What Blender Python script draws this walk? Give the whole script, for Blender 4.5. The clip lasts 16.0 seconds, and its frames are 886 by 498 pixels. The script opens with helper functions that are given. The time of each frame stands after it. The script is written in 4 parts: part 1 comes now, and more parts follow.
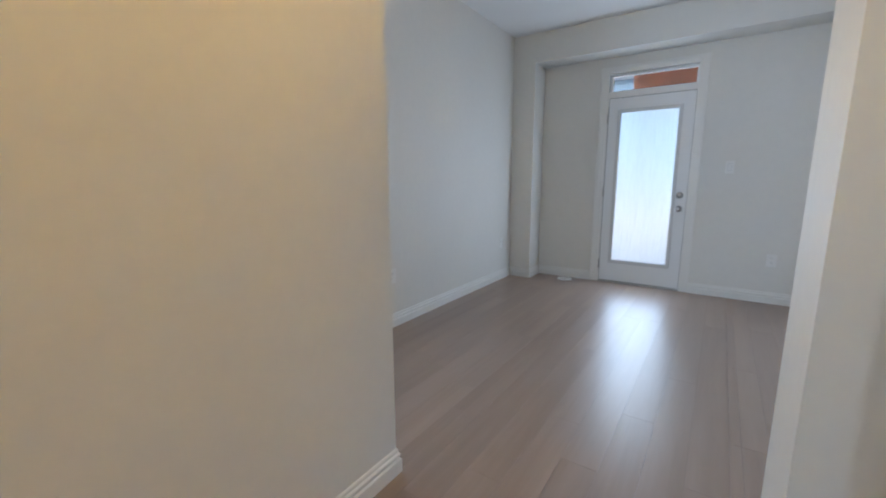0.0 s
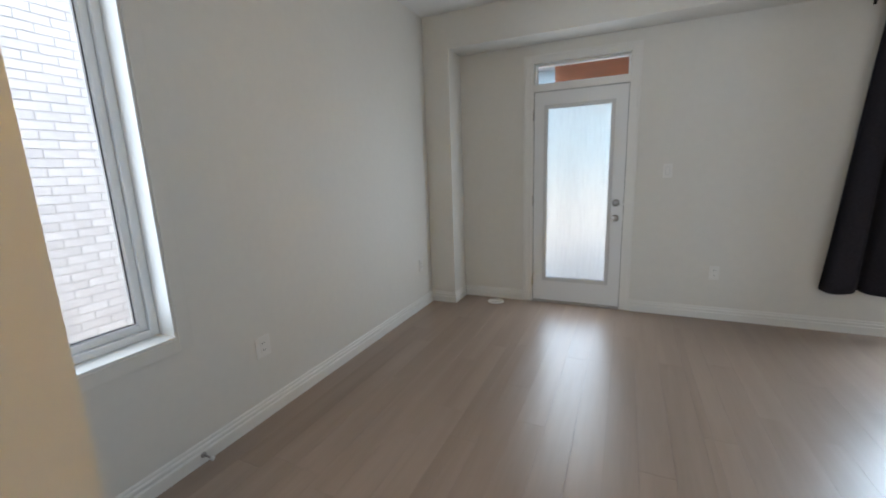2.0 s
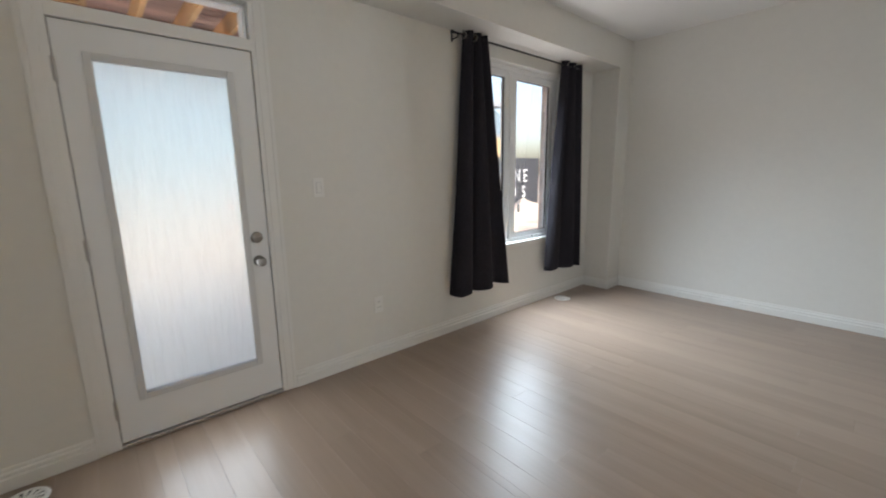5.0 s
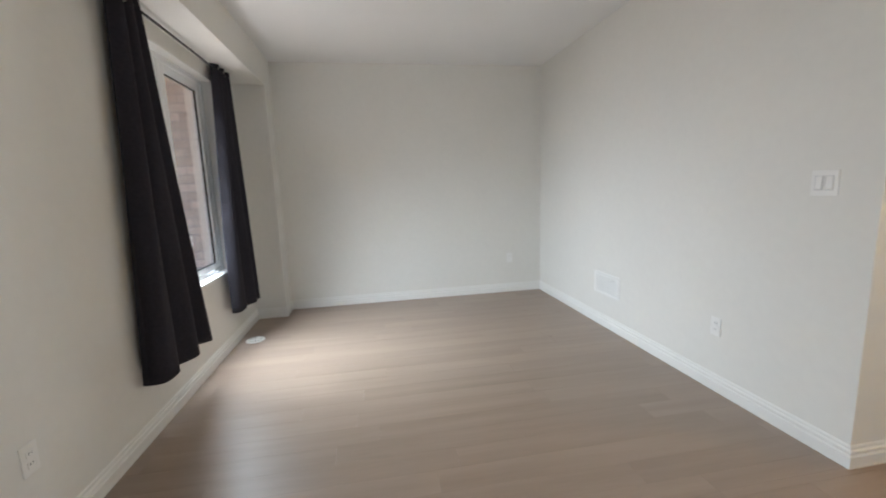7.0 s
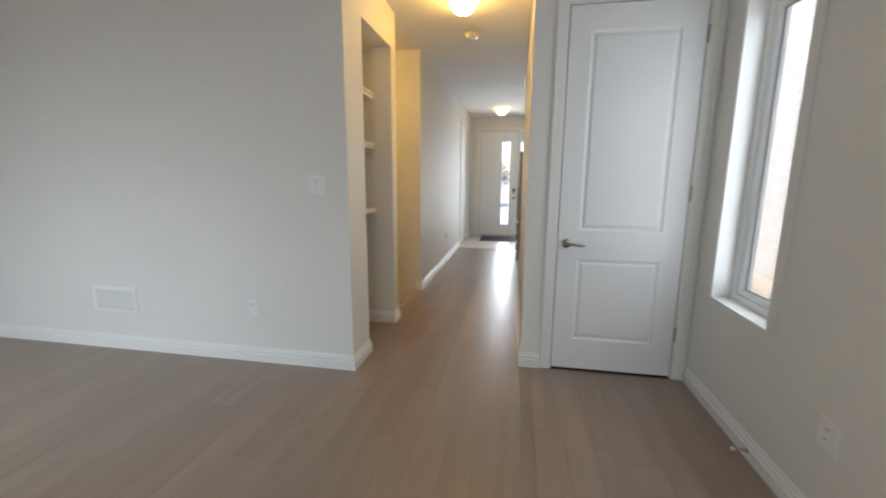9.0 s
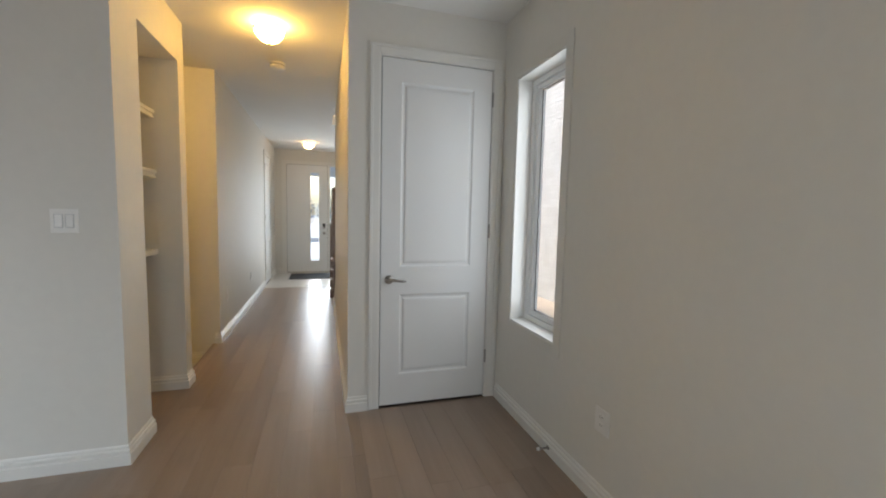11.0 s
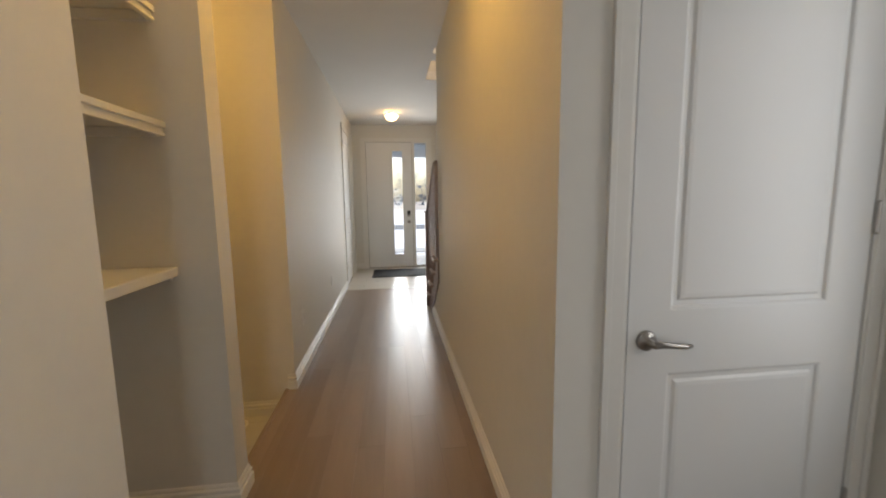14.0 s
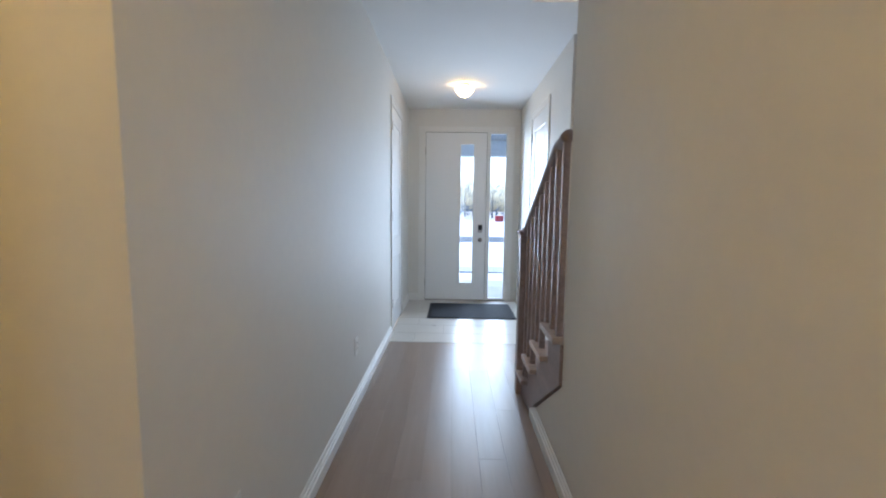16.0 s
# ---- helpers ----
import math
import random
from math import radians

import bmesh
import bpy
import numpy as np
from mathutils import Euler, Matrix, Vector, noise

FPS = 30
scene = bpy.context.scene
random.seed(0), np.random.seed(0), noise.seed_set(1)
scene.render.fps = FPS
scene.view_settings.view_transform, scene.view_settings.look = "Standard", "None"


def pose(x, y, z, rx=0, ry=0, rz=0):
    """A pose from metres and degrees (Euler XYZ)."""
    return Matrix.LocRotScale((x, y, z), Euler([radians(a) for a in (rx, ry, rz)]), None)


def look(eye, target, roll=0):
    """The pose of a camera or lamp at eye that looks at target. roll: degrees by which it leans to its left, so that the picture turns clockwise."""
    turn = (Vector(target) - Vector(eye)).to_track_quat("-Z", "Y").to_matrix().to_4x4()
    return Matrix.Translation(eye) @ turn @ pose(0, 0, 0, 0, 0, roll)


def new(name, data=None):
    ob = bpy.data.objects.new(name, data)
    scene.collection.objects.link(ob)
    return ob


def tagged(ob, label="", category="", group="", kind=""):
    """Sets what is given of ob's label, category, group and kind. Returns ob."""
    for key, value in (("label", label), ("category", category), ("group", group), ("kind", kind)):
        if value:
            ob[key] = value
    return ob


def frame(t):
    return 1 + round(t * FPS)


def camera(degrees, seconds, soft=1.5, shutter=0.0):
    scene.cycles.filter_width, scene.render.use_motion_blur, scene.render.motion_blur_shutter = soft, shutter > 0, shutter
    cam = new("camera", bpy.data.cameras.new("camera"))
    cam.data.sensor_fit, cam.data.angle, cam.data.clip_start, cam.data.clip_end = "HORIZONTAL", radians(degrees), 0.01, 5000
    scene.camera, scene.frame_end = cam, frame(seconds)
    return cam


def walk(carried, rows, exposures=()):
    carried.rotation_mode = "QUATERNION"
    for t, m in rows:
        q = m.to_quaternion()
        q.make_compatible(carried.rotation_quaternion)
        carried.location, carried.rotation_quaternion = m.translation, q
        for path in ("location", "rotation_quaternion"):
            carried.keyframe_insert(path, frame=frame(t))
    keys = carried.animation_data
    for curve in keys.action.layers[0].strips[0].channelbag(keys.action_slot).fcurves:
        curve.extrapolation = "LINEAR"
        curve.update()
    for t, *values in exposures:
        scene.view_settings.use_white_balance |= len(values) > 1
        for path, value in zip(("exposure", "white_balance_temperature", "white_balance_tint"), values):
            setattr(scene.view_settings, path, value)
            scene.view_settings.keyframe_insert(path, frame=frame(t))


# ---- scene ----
cam = camera(95.9, 16.0, soft=1.9, shutter=0.2)
PATH = [
    (0, (2.113, -1.096, 1.188), (0.993, 0.524, 0.845), -0.2),
    (0.5, (1.986, -0.99, 1.304), (1.182, 0.805, 0.941), -1.7),
    (1, (1.924, -0.73, 1.354), (1.221, 1.107, 0.992), -2.7),
    (1.5, (1.867, -0.499, 1.344), (1.151, 1.332, 0.975), -2.3),
    (2, (1.831, -0.264, 1.37), (1.014, 1.519, 0.981), -2.0),
    (2.5, (1.755, -0.033, 1.36), (0.791, 1.671, 0.952), -2.2),
    (3, (1.661, 0.19, 1.358), (0.813, 1.95, 0.926), -2.2),
    (3.5, (1.493, 0.47, 1.4), (1.115, 2.386, 0.968), -1.9),
    (4, (1.324, 0.733, 1.416), (1.523, 2.681, 1.009), -1.0),
    (4.3, (1.228, 0.904, 1.394), (1.777, 2.789, 1.009), -0.9),
    (4.5, (1.133, 0.997, 1.379), (1.922, 2.796, 0.999), -0.9),
    (7, (0.95, 2.414, 1.36), (2.898, 2.078, 1.057), -2.1),
    (7.5, (1.007, 2.616, 1.363), (2.798, 1.786, 1.041), -1.9),
    (8, (1.067, 2.715, 1.363), (2.548, 1.413, 1.03), -1.2),
    (8.5, (1.191, 2.769, 1.378), (2.141, 1.043, 1.034), -0.5),
    (9, (1.193, 2.828, 1.365), (1.543, 0.889, 1.016), 0.4),
    (9.5, (1.161, 2.871, 1.356), (0.979, 0.901, 1.058), 2.0),
    (10, (1.133, 2.913, 1.383), (0.677, 0.976, 1.186), 3.0),
    (10.2, (1.146, 2.889, 1.388), (0.632, 0.963, 1.23), 3.2),
    (12.5, (1.612, 2.218, 1.381), (1.017, 0.32, 1.17), -0.1),
    (13, (1.665, 1.838, 1.372), (1.16, -0.081, 1.121), -0.6),
    (13.5, (1.595, 1.456, 1.36), (1.233, -0.493, 1.099), -0.9),
    (14, (1.571, 1.06, 1.354), (1.327, -0.909, 1.106), -0.8),
    (14.5, (1.588, 0.546, 1.366), (1.461, -1.438, 1.156), -0.6),
    (15, (1.598, 0.032, 1.379), (1.578, -1.958, 1.182), -0.3),
    (15.5, (1.612, -0.479, 1.366), (1.633, -2.469, 1.168), 0.1),
    (16, (1.664, -1.045, 1.363), (1.708, -3.034, 1.163), 0.7),
]
EXPOSURES = [(0.0, 2.02, 5500, 11), (0.5, 1.92, 5350, 10), (1.0, 1.88, 5300, 9), (1.5, 1.92, 5650, 9), (2.0, 1.87, 6250, 11), (2.5, 1.82, 6750, 11), (3.0, 1.72, 7350, 15), (3.5, 1.74, 7050, 14), (4.0, 1.78, 6700, 13), (4.5, 1.78, 6800, 13), (7.0, 2.1, 6900, 13),
             (8.2, 2.05, 6600, 12), (8.6, 1.85, 6550, 12), (9.0, 1.72, 6750, 12), (9.5, 1.54, 7150, 13), (10.0, 1.52, 7150, 13), (12.5, 1.4, 6450, 10), (13.0, 1.36, 6350, 10),
             (13.9, 1.34, 7650, 15), (14.5, 1.4, 6700, 13), (15.0, 1.46, 5800, 11), (15.5, 1.66, 5700, 11), (16.0, 1.68, 5550, 11)]
walk(cam, [(t, look(eye, aim, roll)) for t, eye, aim, roll in PATH], EXPOSURES)

# ---------- light ----------
world = bpy.data.worlds.new("world")
scene.world = world
world.use_nodes = True
wn = world.node_tree
sky = wn.nodes.new("ShaderNodeTexSky")
sky.sky_type = 'NISHITA'
sky.sun_disc = False
sky.sun_elevation = radians(48)
sky.sun_rotation = radians(150)
sky.air_density, sky.dust_density, sky.ozone_density = 1.0, 4.0, 0.6
wn.links.new(sky.outputs[0], wn.nodes["Background"].inputs[0])
wn.nodes["Background"].inputs[1].default_value = 0.15
sun = new("sun", bpy.data.lights.new("sun", 'SUN'))
sun.data.energy, sun.data.angle, sun.data.color = 0.9, radians(14), (1.0, 0.97, 0.93)
sun.matrix_world = look((8, -14, 18), (0, 0, 0))


def daylight(name, x, y, z, w, h, watts, aim, color=(0.86, 0.93, 1.0), spread=180):
    """Sky light that enters by an opening, as an area lamp in the opening."""
    ob = new(name, bpy.data.lights.new(name, 'AREA'))
    ob.data.shape, ob.data.size, ob.data.size_y = 'RECTANGLE', w, h
    ob.data.energy, ob.data.color, ob.data.spread = watts, color, radians(spread)
    eye = Vector((x, y, z))
    ob.matrix_world = look(eye, eye + Vector(aim))
    return ob


# sky seen over the yard falls downward into the room, in bands that fit the depth of the reveal
for k in range(5):
    daylight("daylight_back_window", 4.20, 3.735, 0.93 + 0.30 * k, 0.95, 0.20, 2.5, (0, -1, -1.0), (0.68, 0.84, 1.0), spread=110)
daylight("daylight_side_window", -0.103, 0.50, 1.49, 0.45, 1.50, 2.2, (1, 0, 0), (0.76, 0.88, 1.0), spread=170)
# light thrown back up from the pale ground
for k in range(2):
    daylight("groundlight_back_window", 4.20, 3.735, 1.10 + 0.6 * k, 0.95, 0.15, 0.8, (0, -1, 0.6), (0.95, 0.96, 1.0), spread=140)
daylight("daylight_garden_door", 1.41, 3.728, 1.08, 0.56, 1.63, 4.6, (0, -1, 0), (0.80, 0.91, 1.0))
daylight("daylight_front_door", 1.457, -6.90, 1.28, 0.19, 2.0, 3.8, (0, 1, 0), (0.76, 0.885, 1.0), spread=115)
daylight("daylight_side_light", 1.008, -6.90, 1.24, 0.22, 2.35, 5.0, (0, 1, 0), (0.76, 0.885, 1.0), spread=115)

# ---------- materials ----------
def rgb(c):
    return (c[0], c[1], c[2], 1.0)


def material(name, color, rough=0.5, metal=0.0, vary=0.0, scale=6.0, bump=0.0, bump_scale=60.0, spec=0.5,
             stretch=(1, 1, 1), random_tone=0.0, fine=0.0):
    """A paint, metal, stone or cloth: two scales of tone, fine relief, uneven gloss."""
    m = bpy.data.materials.new(name)
    m.use_nodes = True
    t = m.node_tree
    p = t.nodes["Principled BSDF"]
    p.inputs["Base Color"].default_value = rgb(color)
    p.inputs["Roughness"].default_value = rough
    p.inputs["Metallic"].default_value = metal
    p.inputs["Specular IOR Level"].default_value = spec
    co = t.nodes.new("ShaderNodeTexCoord")
    mp = t.nodes.new("ShaderNodeMapping")
    mp.inputs["Scale"].default_value = stretch
    t.links.new(co.outputs["Object"], mp.inputs[0])
    if vary or fine or random_tone:
        n1 = t.nodes.new("ShaderNodeTexNoise")
        n1.inputs["Scale"].default_value, n1.inputs["Detail"].default_value = scale, 5
        n2 = t.nodes.new("ShaderNodeTexNoise")
        n2.inputs["Scale"].default_value, n2.inputs["Detail"].default_value = scale * 14, 6
        t.links.new(mp.outputs[0], n1.inputs["Vector"])
        t.links.new(mp.outputs[0], n2.inputs["Vector"])
        a = t.nodes.new("ShaderNodeMapRange")
        a.inputs[1].default_value, a.inputs[2].default_value = 0.3, 0.7
        a.inputs[3].default_value, a.inputs[4].default_value = 1 - vary, 1 + vary
        b = t.nodes.new("ShaderNodeMapRange")
        b.inputs[1].default_value, b.inputs[2].default_value = 0.3, 0.7
        b.inputs[3].default_value, b.inputs[4].default_value = 1 - fine, 1 + fine
        t.links.new(n1.outputs[0], a.inputs[0])
        t.links.new(n2.outputs[0], b.inputs[0])
        mul = t.nodes.new("ShaderNodeMath")
        mul.operation = 'MULTIPLY'
        t.links.new(a.outputs[0], mul.inputs[0])
        t.links.new(b.outputs[0], mul.inputs[1])
        last = mul.outputs[0]
        if random_tone:
            oi = t.nodes.new("ShaderNodeObjectInfo")
            ge = t.nodes.new("ShaderNodeNewGeometry")
            ad = t.nodes.new("ShaderNodeMath")
            ad.operation = 'ADD'
            t.links.new(oi.outputs["Random"], ad.inputs[0])
            t.links.new(ge.outputs["Random Per Island"], ad.inputs[1])
            fr = t.nodes.new("ShaderNodeMath")
            fr.operation = 'FRACT'
            t.links.new(ad.outputs[0], fr.inputs[0])
            r = t.nodes.new("ShaderNodeMapRange")
            r.inputs[3].default_value, r.inputs[4].default_value = 1 - random_tone, 1 + random_tone
            t.links.new(fr.outputs[0], r.inputs[0])
            mm = t.nodes.new("ShaderNodeMath")
            mm.operation = 'MULTIPLY'
            t.links.new(last, mm.inputs[0])
            t.links.new(r.outputs[0], mm.inputs[1])
            last = mm.outputs[0]
        vm = t.nodes.new("ShaderNodeVectorMath")
        vm.operation = 'SCALE'
        vm.inputs[0].default_value = color
        t.links.new(last, vm.inputs["Scale"])
        t.links.new(vm.outputs[0], p.inputs["Base Color"])
        rr = t.nodes.new("ShaderNodeMapRange")
        rr.inputs[1].default_value, rr.inputs[2].default_value = 0.3, 0.7
        rr.inputs[3].default_value, rr.inputs[4].default_value = max(rough - 0.05, 0.02), min(rough + 0.05, 1)
        t.links.new(n1.outputs[0], rr.inputs[0])
        t.links.new(rr.outputs[0], p.inputs["Roughness"])
    if bump:
        nb = t.nodes.new("ShaderNodeTexNoise")
        nb.inputs["Scale"].default_value, nb.inputs["Detail"].default_value = bump_scale, 3
        t.links.new(mp.outputs[0], nb.inputs["Vector"])
        bp = t.nodes.new("ShaderNodeBump")
        bp.inputs["Strength"].default_value, bp.inputs["Distance"].default_value = bump, 0.002
        t.links.new(nb.outputs[0], bp.inputs["Height"])
        t.links.new(bp.outputs[0], p.inputs["Normal"])
    return m


def wood_floor(name, dark, light, rough):
    """Stained oak: long grain along y, a tone for each plank, a few dark mineral streaks."""
    m = bpy.data.materials.new(name)
    m.use_nodes = True
    t = m.node_tree
    p = t.nodes["Principled BSDF"]
    co = t.nodes.new("ShaderNodeTexCoord")
    oi = t.nodes.new("ShaderNodeObjectInfo")
    off = t.nodes.new("ShaderNodeVectorMath")
    off.operation = 'MULTIPLY_ADD'
    off.inputs[1].default_value = (1, 1, 1)
    sc = t.nodes.new("ShaderNodeVectorMath")
    sc.operation = 'SCALE'
    sc.inputs[0].default_value = (37, 91, 13)
    t.links.new(oi.outputs["Random"], sc.inputs["Scale"])
    t.links.new(co.outputs["Object"], off.inputs[0])
    t.links.new(sc.outputs[0], off.inputs[2])
    mp = t.nodes.new("ShaderNodeMapping")
    mp.inputs["Scale"].default_value = (1, 0.07, 1)
    t.links.new(off.outputs[0], mp.inputs[0])
    g = t.nodes.new("ShaderNodeTexNoise")
    g.inputs["Scale"].default_value, g.inputs["Detail"].default_value, g.inputs["Roughness"].default_value = 70, 6, 0.55
    t.links.new(mp.outputs[0], g.inputs["Vector"])
    w = t.nodes.new("ShaderNodeTexNoise")
    w.inputs["Scale"].default_value, w.inputs["Detail"].default_value, w.inputs["Distortion"].default_value = 9, 3, 0.15
    t.links.new(mp.outputs[0], w.inputs["Vector"])
    mix = t.nodes.new("ShaderNodeMath")
    mix.operation = 'MULTIPLY_ADD'
    mix.inputs[1].default_value = 0.22
    t.links.new(g.outputs[0], mix.inputs[0])
    half = t.nodes.new("ShaderNodeMath")
    half.operation = 'MULTIPLY'
    half.inputs[1].default_value = 0.78
    t.links.new(w.outputs[0], half.inputs[0])
    t.links.new(half.outputs[0], mix.inputs[2])
    tone = t.nodes.new("ShaderNodeMath")
    tone.operation = 'MULTIPLY_ADD'
    tone.inputs[1].default_value = 0.20
    t.links.new(oi.outputs["Random"], tone.inputs[0])
    t.links.new(mix.outputs[0], tone.inputs[2])
    ramp = t.nodes.new("ShaderNodeValToRGB")
    ramp.color_ramp.elements[0].position, ramp.color_ramp.elements[0].color = 0.25, rgb(dark)
    ramp.color_ramp.elements[1].position, ramp.color_ramp.elements[1].color = 0.85, rgb(light)
    t.links.new(tone.outputs[0], ramp.inputs[0])
    st = t.nodes.new("ShaderNodeTexNoise")
    st.inputs["Scale"].default_value, st.inputs["Detail"].default_value = 5, 2
    mp2 = t.nodes.new("ShaderNodeMapping")
    mp2.inputs["Scale"].default_value = (2.2, 0.4, 1)
    t.links.new(off.outputs[0], mp2.inputs[0])
    t.links.new(mp2.outputs[0], st.inputs["Vector"])
    sr = t.nodes.new("ShaderNodeMapRange")
    sr.inputs[1].default_value, sr.inputs[2].default_value = 0.66, 0.86
    sr.inputs[3].default_value, sr.inputs[4].default_value = 1.0, 0.82
    t.links.new(st.outputs[0], sr.inputs[0])
    fin = t.nodes.new("ShaderNodeVectorMath")
    fin.operation = 'SCALE'
    t.links.new(ramp.outputs[0], fin.inputs[0])
    t.links.new(sr.outputs[0], fin.inputs["Scale"])
    t.links.new(fin.outputs[0], p.inputs["Base Color"])
    rr = t.nodes.new("ShaderNodeMapRange")
    rr.inputs[3].default_value, rr.inputs[4].default_value = rough - 0.04, rough + 0.06
    t.links.new(w.outputs[0], rr.inputs[0])
    t.links.new(rr.outputs[0], p.inputs["Roughness"])
    bp = t.nodes.new("ShaderNodeBump")
    p.inputs["Specular IOR Level"].default_value = 0.85
    bp.inputs["Strength"].default_value, bp.inputs["Distance"].default_value = 0.03, 0.001
    t.links.new(g.outputs[0], bp.inputs["Height"])
    t.links.new(bp.outputs[0], p.inputs["Normal"])
    return m


def glass(name, color, rough, bump=0.0):
    m = bpy.data.materials.new(name)
    m.use_nodes = True
    t = m.node_tree
    p = t.nodes["Principled BSDF"]
    p.inputs["Base Color"].default_value = rgb(color)
    p.inputs["Roughness"].default_value = rough
    p.inputs["Transmission Weight"].default_value = 1.0
    p.inputs["IOR"].default_value = 1.45
    if bump:
        co = t.nodes.new("ShaderNodeTexCoord")
        mp = t.nodes.new("ShaderNodeMapping")
        mp.inputs["Scale"].default_value = (1, 1, 0.10)
        t.links.new(co.outputs["Object"], mp.inputs[0])
        n = t.nodes.new("ShaderNodeTexNoise")
        n.inputs["Scale"].default_value, n.inputs["Detail"].default_value = 55, 3
        t.links.new(mp.outputs[0], n.inputs["Vector"])
        ra = t.nodes.new("ShaderNodeValToRGB")
        ra.color_ramp.elements[0].position, ra.color_ramp.elements[0].color = 0.35, rgb([c * 0.92 for c in color])
        ra.color_ramp.elements[1].position, ra.color_ramp.elements[1].color = 0.62, rgb(color)
        t.links.new(n.outputs[0], ra.inputs[0])
        t.links.new(ra.outputs[0], p.inputs["Base Color"])
        bp = t.nodes.new("ShaderNodeBump")
        bp.inputs["Strength"].default_value, bp.inputs["Distance"].default_value = bump, 0.008
        t.links.new(n.outputs[0], bp.inputs["Height"])
        t.links.new(bp.outputs[0], p.inputs["Normal"])
    return m


def glowing(name, color, strength):
    m = bpy.data.materials.new(name)
    m.use_nodes = True
    p = m.node_tree.nodes["Principled BSDF"]
    p.inputs["Base Color"].default_value = (0.8, 0.75, 0.65, 1)
    p.inputs["Roughness"].default_value = 0.25
    p.inputs["Emission Color"].default_value = rgb(color)
    p.inputs["Emission Strength"].default_value = strength
    return m


PAINT = material("wall_paint", (0.725, 0.708, 0.662), 0.6, vary=0.015, scale=1.5, fine=0.012, bump=0.12, bump_scale=180, spec=0.35)
CEIL = material("ceiling_paint", (0.82, 0.815, 0.80), 0.8, vary=0.015, scale=2, bump=0.2, bump_scale=120, spec=0.2)
TRIM = material("trim_paint", (0.765, 0.755, 0.722), 0.35, vary=0.015, scale=3, fine=0.01, bump=0.03, bump_scale=40)
DOORP = material("door_paint", (0.775, 0.78, 0.775), 0.42, vary=0.012, scale=2, bump=0.06, bump_scale=90)
VINYL = material("window_vinyl", (0.86, 0.87, 0.87), 0.35, vary=0.02, scale=8)
PLASTIC = material("white_plastic", (0.79, 0.78, 0.75), 0.35, vary=0.02, scale=10)
PLASTIC2 = material("grey_white_plastic", (0.62, 0.62, 0.61), 0.4, vary=0.02, scale=10)
# Near-black for seals and slots, also for the shade painted into door gaps.
SLOT = material("dark_slot", (0.03, 0.03, 0.03), 0.7, vary=0.1)
WOOD = wood_floor("oak_floor", (0.212, 0.150, 0.112), (0.326, 0.241, 0.186), 0.34)
SUBFLOOR = material("floor_joint", (0.12, 0.09, 0.07), 0.8, vary=0.1)
TILE = material("floor_tile", (0.62, 0.60, 0.56), 0.32, vary=0.05, scale=3, fine=0.03, random_tone=0.03, bump=0.05)
GROUT = material("grout", (0.42, 0.40, 0.37), 0.9, vary=0.08, scale=20, bump=0.3)
CLOTH = material("curtain_cloth", (0.022, 0.020, 0.026), 0.85, vary=0.12, scale=4, fine=0.15, bump=0.5, bump_scale=420, spec=0.25)
NICKEL = material("brushed_nickel", (0.34, 0.32, 0.30), 0.32, metal=1.0, vary=0.05, scale=30, stretch=(1, 1, 6))
STEEL = material("satin_steel", (0.42, 0.40, 0.38), 0.38, metal=1.0, vary=0.05, scale=30)
BRONZE = material("aged_brass", (0.40, 0.30, 0.17), 0.35, metal=1.0, vary=0.08, scale=20)
BLACK = material("black_metal", (0.018, 0.018, 0.020), 0.42, metal=0.3, vary=0.1, scale=20)
CLEAR = glass("window_glass", (0.90, 0.93, 0.94), 0.0)
# The blue tint paints in the bluish glare at the front door.
FRONT = glass("glare_blue_glass", (0.67, 0.82, 0.97), 0.0)
FROST = glass("rain_glass", (0.92, 0.975, 0.945), 0.44, 1.0)
BOWL = glowing("lamp_bowl", (1.0, 0.59, 0.135), 18.5)
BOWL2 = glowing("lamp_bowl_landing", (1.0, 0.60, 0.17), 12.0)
BOWL3 = glowing("lamp_bowl_foyer", (1.0, 0.62, 0.25), 5.0)
# Stain colours raised: flare over the rails and glare on the treads put in.
BROWN = material("stained_oak_flare", (0.27, 0.205, 0.190), 0.40, vary=0.2, scale=5, fine=0.15, stretch=(4, 0.6, 4), bump=0.1, bump_scale=50)
TREAD = material("stained_tread_glare", (0.42, 0.335, 0.30), 0.35, vary=0.15, scale=5, fine=0.15, stretch=(0.6, 4, 4), bump=0.1, bump_scale=50)
MAT = material("door_mat", (0.022, 0.026, 0.034), 0.95, vary=0.2, scale=8, fine=0.35, bump=0.9, bump_scale=300)
BRICK = material("cream_brick", (0.60, 0.625, 0.64), 0.85, vary=0.08, scale=5, fine=0.07, random_tone=0.05, bump=0.5, bump_scale=60)
BRICK2 = material("tan_brick", (0.72, 0.665, 0.62), 0.85, vary=0.1, scale=5, fine=0.12, random_tone=0.15, bump=0.5, bump_scale=60)
MORTAR = material("mortar", (0.49, 0.50, 0.505), 0.95, vary=0.08, scale=20, bump=0.4)
STONE = material("cast_stone", (0.48, 0.46, 0.43), 0.8, vary=0.06, scale=6, fine=0.05, bump=0.3)
# Paler copies of LUMBER, with the light on joists and board undersides put in.
LIT_LUMBER = material("lit_lumber", (0.72, 0.44, 0.20), 0.75, vary=0.15, scale=3, fine=0.15, random_tone=0.1, bump=0.3)
LIT_DECKING = material("lit_deck_underside", (0.52, 0.37, 0.31), 0.8, vary=0.15, scale=2, fine=0.12, random_tone=0.1, stretch=(0.3, 4, 1), bump=0.3)
LUMBER = material("treated_lumber", (0.36, 0.150, 0.075), 0.75, vary=0.2, scale=3, fine=0.2, random_tone=0.15, stretch=(1, 1, 4), bump=0.3)
